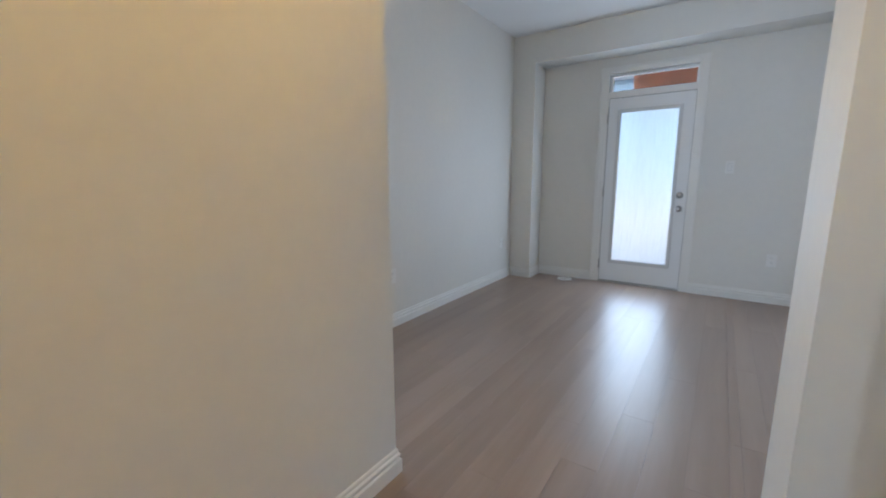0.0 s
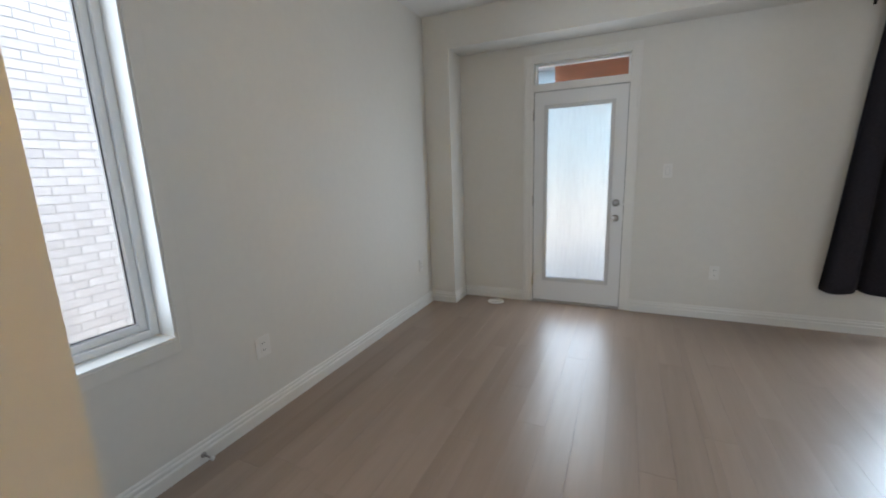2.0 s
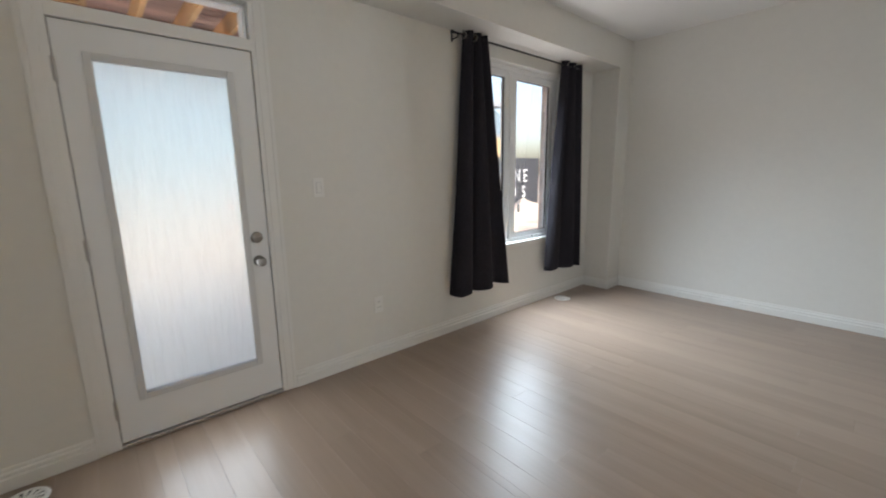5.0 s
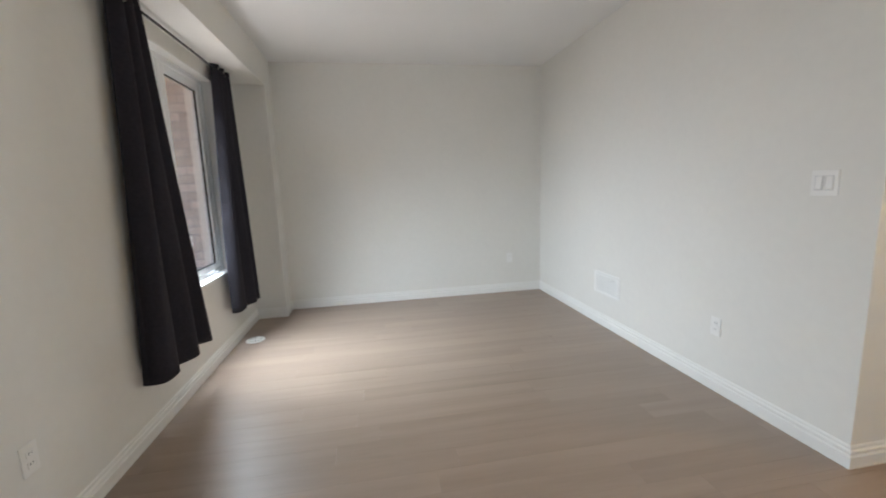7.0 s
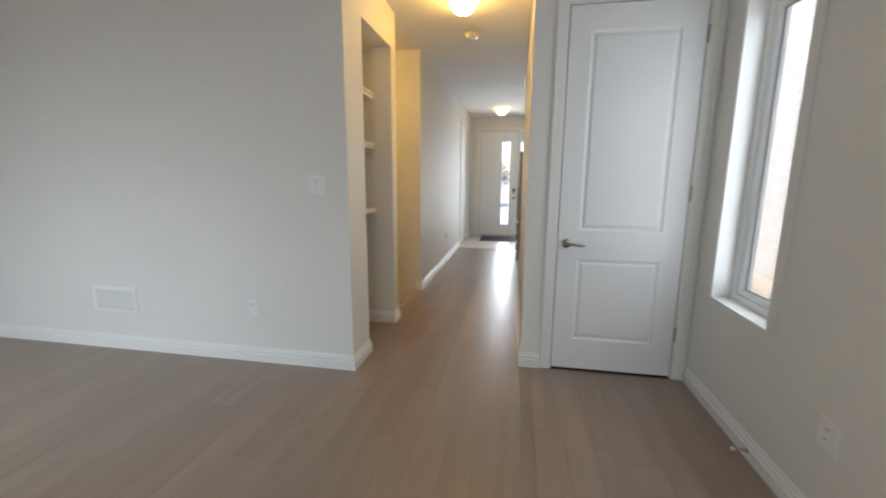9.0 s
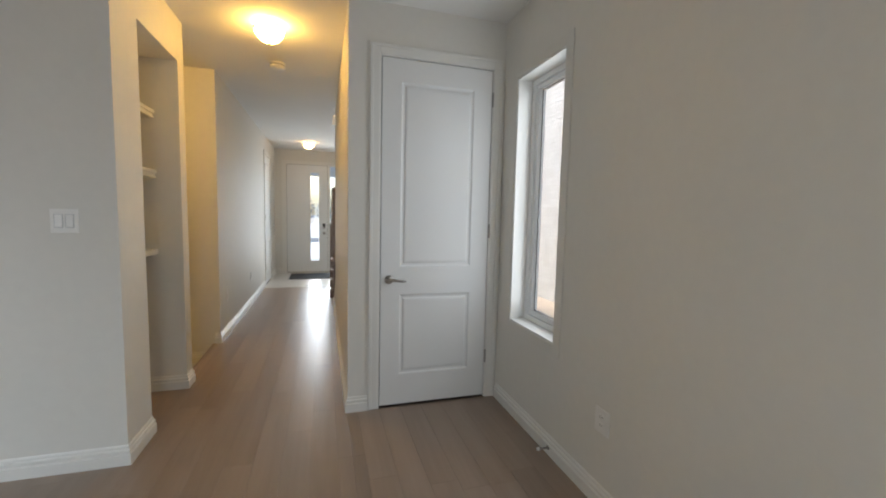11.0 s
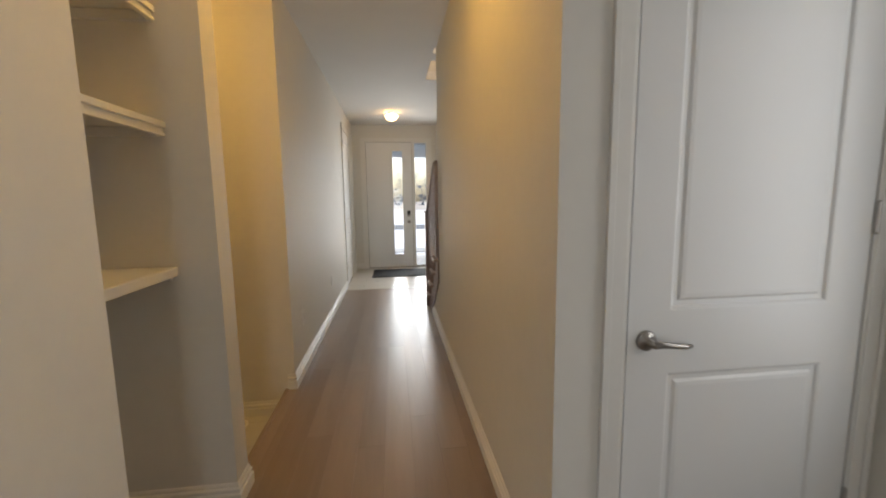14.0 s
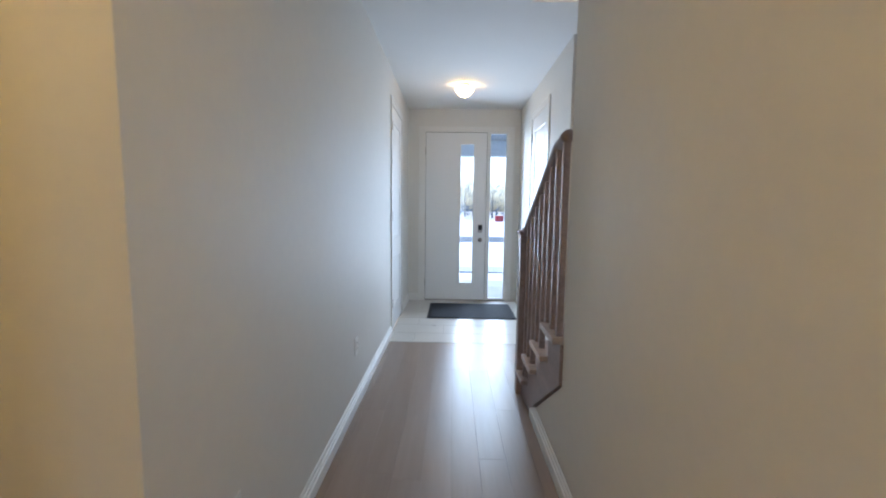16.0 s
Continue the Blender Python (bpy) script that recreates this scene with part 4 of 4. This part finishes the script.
# ---------- stair ----------
RISE, RUN, Y0 = 0.187, 0.262, -4.0
st = thing("staircase", (0.62, -3.4, 0), "dark-stained oak stair with square balusters rising behind the hall wall", "staircase")
for i in range(10):
    z, y = RISE * (i + 1), Y0 + RUN * i
    edge = 1.175 if i < 4 else 0.99
    part("tread", one(0.112, edge, y, y + RUN + 0.024, z - 0.032, z, 0.008, 3), TREAD, st, "oak tread with rounded nosing")
    part("riser", one(0.112, 1.098 if i < 4 else 0.99, y + 0.026, y + 0.040, z - RISE + (0.001 if i else 0.0), z - 0.0325), TREAD, st)
pts = [(-3.957, 0.002), (-3.957, RISE - 0.034), (-3.695, RISE - 0.034), (-3.695, 2 * RISE - 0.034), (-3.433, 2 * RISE - 0.034),
       (-3.433, 3 * RISE - 0.034), (-3.171, 3 * RISE - 0.034), (-3.171, 4 * RISE - 0.034), (-2.935, 4 * RISE - 0.034), (-2.935, 0.512), (-3.662, 0.002)]
part("stringer", prism(pts, "x", 1.1005, 1.132), BROWN, st, "dark-stained cut stringer")
newel = part("newel_post", one(1.088, 1.172, -3.985, -3.901, 0.0, 1.185, 0.004), BROWN, st, "square newel post")
part("newel_cap", one(1.074, 1.186, -3.999, -3.887, 1.186, 1.212, 0.006), BROWN, newel)
part("newel_block", one(1.096, 1.164, -3.977, -3.909, 1.2125, 1.235, 0.010), BROWN, newel)


def rail_z(y):
    return 1.215 + (y + 3.90) * 0.585


for i in range(8):
    y = -3.80 + i * 0.118
    step = int((y - Y0) / RUN)
    part("baluster", one(1.115, 1.147, y - 0.016, y + 0.016, RISE * (step + 1) + 0.0005, rail_z(y) - 0.028, 0.002), BROWN, st, "square dark-stained baluster")
rail_pts = [(1.131, -3.905, 1.195)] + [(1.131, y, rail_z(y)) for y in (-3.85, -3.6, -3.3, -3.10)] + [(1.131, -3.03, 1.690), (1.131, -2.985, 1.705), (1.131, -2.945, 1.706)]
bm = tube(rail_pts, 0.030, 16)
part("handrail", bm, BROWN, st, "dark-stained rounded handrail", True)

# ---------- foyer ----------
dm = thing("door_mat", (1.40, -6.28, 0), "dark charcoal rectangular mat inside the front door", "mat")
part("mat_top", one(0.86, 1.945, -6.68, -5.93, 0.006, 0.017, 0.004), MAT, dm)
part("rubber_edge", boxes((0.842, 1.963, -6.70, -6.681, 0.006, 0.011), (0.842, 1.963, -5.929, -5.91, 0.006, 0.011), (0.842, 0.859, -6.681, -5.929, 0.006, 0.011), (1.946, 1.963, -6.681, -5.929, 0.006, 0.011)), BLACK, dm, "black rubber edge")

# ---------- outside ----------
structure("ground", one(-300, 300, -300, 300, -0.6, -0.30), DIRT, "bare pale earth of a building site", "ground")
# Pale slab added behind the garden door to brighten its lower glass.
structure("added_pale_ground", one(-3.0, 2.7, YB + 0.221, 9.5, -0.32, -0.285), PALE_SLAB, "pale ground slab added to brighten the garden door glass", "ground")
structure("front_yard", one(-80, 80, -62, -9.0, -0.32, -0.292), SNOW, "bright pale trampled ground before the house", "ground")
structure("road", one(-120, 120, -24.9, -21.3, -0.30, -0.27), ROAD, "grey asphalt street", "road")
structure("pavement", one(-120, 120, -12.3, -11.4, -0.30, -0.26), CONC, "pale concrete sidewalk", "pavement")
structure("porch_floor", one(-0.5, 3.4, -9.0, YD - 0.2, -0.30, -0.06), CONC, "concrete porch slab", "porch")
structure("porch_roof", boxes((-0.6, 3.5, -9.0, YD - 0.2, 2.66, 2.90)), ROOFING, "flat grey porch soffit", "porch")
structure("porch_beam", boxes((-0.6, 3.5, -9.0, -8.8, 2.37, 2.659)), SIDING2, "pale blue-grey porch beam", "porch")
structure("porch_post", boxes((-0.6, -0.3, -9.0, -8.8, -0.06, 2.369), (3.2, 3.5, -9.0, -8.8, -0.06, 2.369)), SIDING2, "pale porch posts", "porch")


def mound(x, y, rx, ry, h, seed, label):
    bm = bmesh.new()
    n, m = 36, 12
    rnd = random.Random(seed)
    o = rnd.random() * 50
    rows = []
    for j in range(m + 1):
        r = j / m
        row = []
        for k in range(n):
            a = 2 * math.pi * k / n
            z = h * (math.cos(math.pi * r) + 1) / 2
            z += (1 - r) * h * 0.35 * noise.noise((x + r * 3 * math.cos(a) + o, r * 3 * math.sin(a), o))
            row.append(bm.verts.new((x + rx * r * math.cos(a), y + ry * r * math.sin(a), -0.31 + max(z, 0))))
        rows.append(row)
    for p, q in zip(rows, rows[1:]):
        for k in range(n):
            bm.faces.new((p[k], p[(k + 1) % n], q[(k + 1) % n], q[k]))
    bmesh.ops.remove_doubles(bm, verts=bm.verts, dist=0.0005)
    ob = part("dirt_mound", bm, DIRT, None, "", True)
    return tagged(ob, label, "dirt mound", "dirt mounds")


mound(11.4, 10.4, 2.6, 1.0, 0.55, 3, "low pale dirt heap before the hoarding")
mound(13.6, 10.8, 2.0, 0.9, 0.62, 5, "lumpy pale dirt heap before the hoarding")
mound(9.2, 8.2, 1.4, 0.8, 0.30, 8, "small dirt heap in the yard")

# hoarding with raised lettering
hs = thing("hoarding", (12.2, 12.0, -0.3), "dark site hoarding with large pale lettering", "sign")
for k in range(6):
    part("board", one(9.4 + k * 1.12, 10.512 + k * 1.12, 12.0, 12.03, -0.30, 1.985), SIGN, hs)
for k in range(7):
    part("post", one(9.36 + k * 1.12, 9.44 + k * 1.12, 12.031, 12.11, -0.30, 1.93), LUMBER, hs)
def letter(ch, x, z, size, wide):
    """One raised letter on the hoarding, its left edge at x."""
    cu = bpy.data.curves.new("letter", 'FONT')
    cu.body, cu.size, cu.extrude, cu.align_x = ch, size, 0.008, 'LEFT'
    tmp = new("letter", cu)
    bpy.context.view_layer.update()
    me = bpy.data.meshes.new_from_object(tmp.evaluated_get(bpy.context.evaluated_depsgraph_get()))
    bpy.data.objects.remove(tmp)
    me.materials.append(LETTER)
    ob = new("letter", me)
    ob.parent = hs
    lo = min(v.co.x for v in me.vertices) * wide
    ob.matrix_basis = Matrix.Translation(Vector((x - lo, 11.985, z)) - Vector((12.2, 12.0, -0.3))) @ pose(0, 0, 0, 90, 0, 0) @ Matrix.Diagonal((wide, 1.0, 1.0, 1.0))


for word, xs in (("HIGH", (11.52, 12.14, 12.42, 12.97)), ("LINE", (13.72, 14.16, 14.42, 15.04))):
    for ch, x in zip(word, xs):
        letter(ch, x, 1.00, 0.76, 0.76)
for ch, x in zip("CONDOS", (11.50, 12.06, 12.76, 13.50, 14.14, 14.95)):
    letter(ch, x, 0.34, 0.70, 0.80)

# distant building
bb = thing("building", (19, 26, -0.3), "two-storey building with blue-grey siding and a metal roof", "building")
part("wall", prism([(-9.0, -0.30), (30.5, -0.30), (30.5, 6.2), (28.6, 7.04), (-9.0, 7.04)], "y", 26.0, 36.0), SIDING, bb)
for k in range(20):
    part("siding_board", one(-9.0, 30.48, 25.975, 25.999, 0.1 + k * 0.30, 0.385 + k * 0.30), SIDING, bb)
part("roof", prism([(25.3, 7.05), (36.5, 7.05), (36.5, 8.6), (25.3, 7.44)], "x", -9.6, 29.6), ROOFING, bb, "low metal roof with a deep eave")
for x in (11.0, 15.5, 20.0):
    wnd = part("window", one(x, x + 1.4, 25.93, 25.97, 3.6, 5.0), DARKFRAME, bb)
    part("pane", one(x + 0.08, x + 1.32, 25.915, 25.929, 3.68, 4.92), BLIND, wnd)
ys = thing("site_container", (22.8, 20, -0.3), "yellow-ochre site container with ribbed sides", "container")
part("container_body", one(21.8, 23.9, 20.0, 22.4, -0.30, 3.75), YELLOW, ys)
part("container_roof", prism([(21.7, 3.751), (24.0, 3.751), (24.0, 4.15), (21.7, 3.86)], "y", 19.9, 22.5), ROOFING, ys, "slanted blue-grey roof sheet")
for k in range(10):
    part("rib", one(21.9 + k * 0.2, 22.0 + k * 0.2, 19.97, 19.999, -0.1, 3.6), YELLOW, ys)


def barrier(x0, x1, y, z0, z1, label):
    root = thing("site_barrier", ((x0 + x1) / 2, y, z0), label, "barrier", "red site barriers")
    part("panel", prism([(y - 0.16, z0), (y + 0.16, z0), (y + 0.10, z1), (y - 0.10, z1)], "x", x0, x1), RED, root, "red plastic panel")
    for f in (0.60, 0.94):
        zz = z0 + (z1 - z0) * f
        off = 0.16 - 0.06 * f + 0.004
        part("stripe", one(x0, x1, y - off - 0.012, y - off + 0.006, zz - 0.035, zz + 0.035), YELLOW, root, "yellow reflective stripe")
    return root


barrier(5.3, 7.05, 10.0, -0.30, 1.25, "red plastic site barrier with yellow stripes")
barrier(7.15, 8.90, 10.0, -0.30, 1.25, "red plastic site barrier with yellow stripes")
# This one stands in for a far red vehicle, built from barrier parts.
barrier(-5.3, -4.2, -56.0, -0.293, 0.50, "small red vehicle across the street, drawn as a barrier")

# deck over the garden door
dk = thing("upper_deck", (3.1, 5.0, -0.3), "treated timber deck on posts above the garden door", "deck")
part("ledger", one(0.84, 5.4, YB + 0.221, YB + 0.26, 2.70, 2.94), LUMBER, dk)
part("beam", one(0.84, 5.4, 5.93, 6.07, 2.52, 2.755, 0.006), LUMBER, dk, "orange-brown double beam")
for k in range(13):
    x = 0.82 + k * 0.367
    part("joist", one(x, x + 0.040, YB + 0.262, 6.45, 2.757, 2.94), LIT_LUMBER, dk, "joist toned pale orange as if side-lit")
part("rim_joist", one(0.80, 5.44, 6.451, 6.49, 2.757, 2.94), LUMBER, dk, "red-brown rim joist")
part("blocking", one(0.861, 1.186, 5.84, 5.878, 2.757, 2.90), LUMBER, dk, "short red-brown blocking board")
part("blocking_edge", boxes((0.861, 1.186, 5.815, 5.839, 2.757, 2.775), (0.861, 1.186, 5.815, 5.839, 2.885, 2.90)), LIT_LUMBER, dk, "pale cut edges")
for k in range(19):
    y = YB + 0.27 + k * 0.143
    part("deck_board", one(0.80, 5.44, y, y + 0.137, 2.942, 2.967, 0.003), LIT_DECKING, dk)
for x in (0.97, 5.18):
    p = part("post", one(x, x + 0.12, 5.94, 6.06, -0.30, 2.519, 0.005), LUMBER, dk)
    part("post_brace", prism([(x + 0.06, 2.18), (x + 0.10, 2.14), (x + 0.44, 2.48), (x + 0.40, 2.518)], "y", 5.97, 6.03), LUMBER, p)


def bare_tree(x, y, h, seed, label):
    rnd = random.Random(seed)
    root = thing("tree", (x, y, -0.3), label, "tree", "bare trees across the street")
    part("trunk", tube([(x, y, -0.32), (x + 0.05, y, h * 0.2), (x - 0.04, y, h * 0.45), (x + 0.03, y, h * 0.8)], [0.16, 0.12, 0.08, 0.02], 10), BARK, root)
    bm = bmesh.new()
    def twig(p, d, length, r, depth):
        q = p + d * length
        s = d.orthogonal().normalized()
        u = d.cross(s)
        a = [bm.verts.new(p + r * (math.cos(2.094 * k) * s + math.sin(2.094 * k) * u)) for k in range(3)]
        b = [bm.verts.new(q + r * 0.5 * (math.cos(2.094 * k) * s + math.sin(2.094 * k) * u)) for k in range(3)]
        for k in range(3):
            bm.faces.new((a[k], a[(k + 1) % 3], b[(k + 1) % 3], b[k]))
        if depth:
            for _ in range(4):
                nd = (d + Vector((rnd.uniform(-0.8, 0.8), rnd.uniform(-0.8, 0.8), rnd.uniform(-0.2, 0.6)))).normalized()
                twig(p + d * length * rnd.uniform(0.4, 1.0), nd, length * rnd.uniform(0.5, 0.75), r * 0.55, depth - 1)
    for k in range(11):
        a = k * 2.4
        z = h * (0.22 + 0.055 * k)
        twig(Vector((x, y, z)), Vector((math.cos(a), math.sin(a), 0.75)).normalized(), h * 0.26 * (1.1 - 0.05 * k), 0.035, 3)
    part("crown", bm, TWIG, root, "bare twigs toned hazy blue-grey")


for x, y, h, s in ((-6.0, -78, 6.5, 1), (-1.0, -86, 7.5, 2), (-11.0, -90, 8, 3), (5.6, -82, 7, 4), (-3.2, -96, 8.5, 5)):
    bare_tree(x, y, h, s, "leafless tree with fine twigs toned hazy blue-grey")
bare_tree(7.4, 14.5, 5.5, 9, "leafless tree beside the hoarding")
woods = bmesh.new()
rnd = random.Random(4)
for k in range(2600):
    x, y = rnd.uniform(-70, 70), rnd.uniform(-125, -110)
    z = rnd.uniform(-0.3, 5.0) * rnd.uniform(0.4, 1)
    r = rnd.uniform(0.25, 0.7)
    c = Vector((x, y, z))
    vs = [woods.verts.new(c + Vector((rnd.uniform(-r, r), rnd.uniform(-r, r), rnd.uniform(-r, r) * 1.3))) for _ in range(3)]
    woods.faces.new(vs)
tagged(part("far_woods", woods, TWIG), "distant leafless woodland toned hazy blue-grey", "woods", "", "stuff")

# ---------- laid pieces ----------
def slab_piece(name, x0, x1, y0, y1, z0, z1, mat, parent, chamfer=0.0003):
    """A plank or tile: a block with a thin chamfer round its top."""
    c = chamfer
    me = bpy.data.meshes.new(name)
    v = [(x0, y0, z0), (x1, y0, z0), (x1, y1, z0), (x0, y1, z0), (x0, y0, z1 - c), (x1, y0, z1 - c), (x1, y1, z1 - c), (x0, y1, z1 - c),
         (x0 + c, y0 + c, z1), (x1 - c, y0 + c, z1), (x1 - c, y1 - c, z1), (x0 + c, y1 - c, z1)]
    f = [(3, 2, 1, 0), (0, 1, 5, 4), (1, 2, 6, 5), (2, 3, 7, 6), (3, 0, 4, 7), (4, 5, 9, 8), (5, 6, 10, 9), (6, 7, 11, 10), (7, 4, 8, 11), (8, 9, 10, 11)]
    me.from_pydata(v, [], f)
    me.materials.append(mat)
    ob = new(name, me)
    ob.parent = parent
    return ob


floor = structure("floor", boxes((0.0, XR, YF, YB, -0.1, -0.006), (0.0, 2.295, 0.0, YF, -0.1, -0.006), (XA, 2.295, -0.82, 0.0, -0.1, -0.006), (2.295, 2.75, -0.69, -0.02, -0.1, -0.006), (XA, 2.37, -1.824, -0.82, -0.1, -0.006), (XA, 2.31, -5.02, -1.824, -0.1, -0.006), (0.0, XA, -4.45, -3.6, -0.1, -0.006), (0.7, XA, -5.02, -4.45, -0.1, -0.006), (0.0, 1.0, -0.8, 0.0, -0.1, -0.006), (0.46, 0.7, -6.2, -5.1, -0.1, -0.006)), SUBFLOOR, "grey-brown stained oak plank floor", "floor")
rnd = random.Random(11)
PW = 0.150


def lay(x0, x1, y0, y1):
    k0 = math.floor(x0 / PW)
    for k in range(k0, math.ceil(x1 / PW)):
        a, b = max(x0, k * PW), min(x1, (k + 1) * PW)
        if b - a < 0.004:
            continue
        r = random.Random(k * 7 + 3)
        y = -6.0 - r.uniform(0, 1.6)
        while y < y1:
            n = y + r.choice((0.9, 1.2, 1.5, 1.8, 2.1))
            c, d = max(y, y0), min(n, y1)
            if d - c > 0.01:
                slab_piece("plank", a + 0.0003, b - 0.0003, c + 0.0003, d - 0.0003, -0.0055, 0.0, WOOD, floor)
            y = n


lay(0.0, XA, 0.0, YB)
lay(XA, 2.295, -5.02, YB)
lay(2.295, XR, YF, YB)
lay(2.295, 2.75, -0.69, -0.02)
lay(2.295, 2.352, -1.824, -0.82)
lay(0.70, XA, -5.02, -3.95)
nose = part("floor_nosing", one(2.3525, 2.382, -1.824, -0.82, -0.022, 0.003, 0.006, 3), WOOD, floor, "rounded oak nosing at the sunken landing")
part("landing_riser", one(2.352, 2.370, -1.824, -0.82, -0.188, -0.0225), TRIM, floor, "white riser board")

tiles = structure("floor_tiled", boxes((0.70, 2.31, YD, -5.02, -0.1, -0.003)), GROUT, "pale stone-look foyer tile floor", "floor")
for i in range(-1, 4):
    for j in range(7):
        x0 = max(0.70, 0.83 + i * 0.61 - (0.305 if j % 2 else 0))
        x1 = min(2.31, 0.83 + (i + 1) * 0.61 - (0.305 if j % 2 else 0))
        y0, y1 = max(YD, -5.02 - (j + 1) * 0.305), -5.02 - j * 0.305
        if x1 - x0 > 0.02 and y1 - y0 > 0.02:
            slab_piece("tile", x0 + 0.0015, x1 - 0.0015, y0 + 0.0015, y1 - 0.0015, -0.002, 0.002, TILE, tiles)
land = structure("floor_landing", one(2.370, 4.10, -1.824, -0.82, -0.30, -0.196), GROUT, "pale tile floor of the sunken landing", "floor")
for i in range(6):
    for j in range(4):
        x0, x1 = 2.372 + i * 0.305, min(4.10, 2.372 + (i + 1) * 0.305)
        y0, y1 = max(-1.824, -0.82 - (j + 1) * 0.305), -0.82 - j * 0.305
        slab_piece("tile", x0 + 0.0015, x1 - 0.0015, y0 + 0.0015, y1 - 0.0015, -0.195, -0.190, TILE, land)


# neighbour's brick side wall
nb = thing("neighbour_house", (-3.25, 0, -0.3), "neighbouring house wall of cream brick with a dark-framed window", "house")
NX = -3.15
NEIGHBOUR_WINDOWS = [(-2.63, -1.93, 0.68, 2.29), (-2.74, -2.36, 3.62, 4.90)]
part("wall", holed("x", NX - 0.22, NX - 0.005, -7, 9, -0.30, 6.2, NEIGHBOUR_WINDOWS), MORTAR, nb)
for wy0, wy1, wz0, wz1 in NEIGHBOUR_WINDOWS:
    part("window_sill", one(NX - 0.10, NX + 0.045, wy0 - 0.02, wy1 + 0.02, wz0 - 0.10, wz0 - 0.002, 0.006), STONE, nb, "pale stone sill")
    nw = part("window", ring_frame("x", NX - 0.13, NX - 0.05, wy0 + 0.001, wy1 - 0.001, wz0, wz1 - 0.001, 0.035), DARKFRAME, nb, "dark window frame")
    part("pane", one(NX - 0.11, NX - 0.10, wy0 + 0.034, wy1 - 0.034, wz0 + 0.034, wz1 - 0.034), BLIND, nw, "pane with a closed pale blind")
BH, BL = 0.086, 0.262
near, rest_v, rest_f = 0, [], []
bme = bpy.data.meshes.new("brick")


def brick_block(x0, x1, y0, y1, z0, z1):
    v = [(x0, y0, z0), (x1, y0 + 0.002, z0 + 0.002), (x1, y1 - 0.002, z0 + 0.002), (x0, y1, z0), (x0, y0, z1), (x1, y0 + 0.002, z1 - 0.002), (x1, y1 - 0.002, z1 - 0.002), (x0, y1, z1)]
    f = [(0, 1, 2, 3), (4, 7, 6, 5), (0, 4, 5, 1), (1, 5, 6, 2), (2, 6, 7, 3)]
    return v, f


v, f = brick_block(-0.0048, 0.001, -BL / 2 + 0.004, BL / 2 - 0.004, -BH / 2 + 0.004, BH / 2 - 0.004)
bme.from_pydata(v, [], f)
bme.materials.append(BRICK)
nb_o = ORIGIN[nb.name]
for j in range(74):
    z = -0.25 + j * BH
    for i in range(-24, 33):
        y = (i + (0.5 if j % 2 else 0)) * BL
        lo, hi = y - BL / 2, y + BL / 2
        spans = [(lo, hi)]
        for p, q, bottom, top in NEIGHBOUR_WINDOWS:
            if z + BH / 2 > bottom - 0.10 and z - BH / 2 < top:
                spans = [(c, d) for u, w in spans for c, d in ((u, min(w, p - 0.02)), (max(u, q + 0.02), w)) if d - c > 0.03]
        if 0.6 < y < 3.4 and 0.35 < z < 2.95 and near < 300:
            near += 1
            ob = new("brick", bme)
            ob.parent = nb
            ob.location = Vector((NX, y, z)) - nb_o
        else:
            for u, w in spans:
                a, b = brick_block(NX - 0.0048, NX + 0.001, u + 0.004, w - 0.004, z - BH / 2 + 0.004, z + BH / 2 - 0.004)
                n = len(rest_v)
                rest_v += [tuple(Vector(p) - nb_o) for p in a]
                rest_f += [tuple(q + n for q in p) for p in b]
me = bpy.data.meshes.new("brickwork")
me.from_pydata(rest_v, [], rest_f)
me.materials.append(BRICK)
bw = tagged(new("brickwork", me), "", "", "", "stuff")
bw.parent = nb

# own brick pier beside the back window
pr = thing("brick_pier", (5.8, 4.2, -0.3), "tan brick pier outside the back window", "pier")
part("pier_core", one(5.406, 6.2, YB + 0.221, 4.344, -0.30, 4.6), MORTAR, pr)
bm = bmesh.new()
for j in range(56):
    z = -0.27 + j * BH
    for i in range(3):
        y0 = max(YB + 0.225, YB + 0.225 + (i - (0.5 if j % 2 else 0)) * BL)
        y1 = min(4.35, YB + 0.225 + (i + 1 - (0.5 if j % 2 else 0)) * BL)
        if y1 - y0 > 0.03:
            box(bm, 5.400, 5.410, y0 + 0.004, y1 - 0.004, z - BH / 2 + 0.005, z + BH / 2 - 0.005)
    for i in range(4):
        x0 = max(5.41, 5.41 + (i - (0.5 if j % 2 else 0)) * BL)
        x1 = min(6.2, 5.41 + (i + 1 - (0.5 if j % 2 else 0)) * BL)
        if x1 - x0 > 0.03:
            box(bm, x0 + 0.004, x1 - 0.004, 4.340, 4.350, z - BH / 2 + 0.005, z + BH / 2 - 0.005)
tagged(part("brickwork", bm, BRICK2, pr), "", "", "", "stuff")
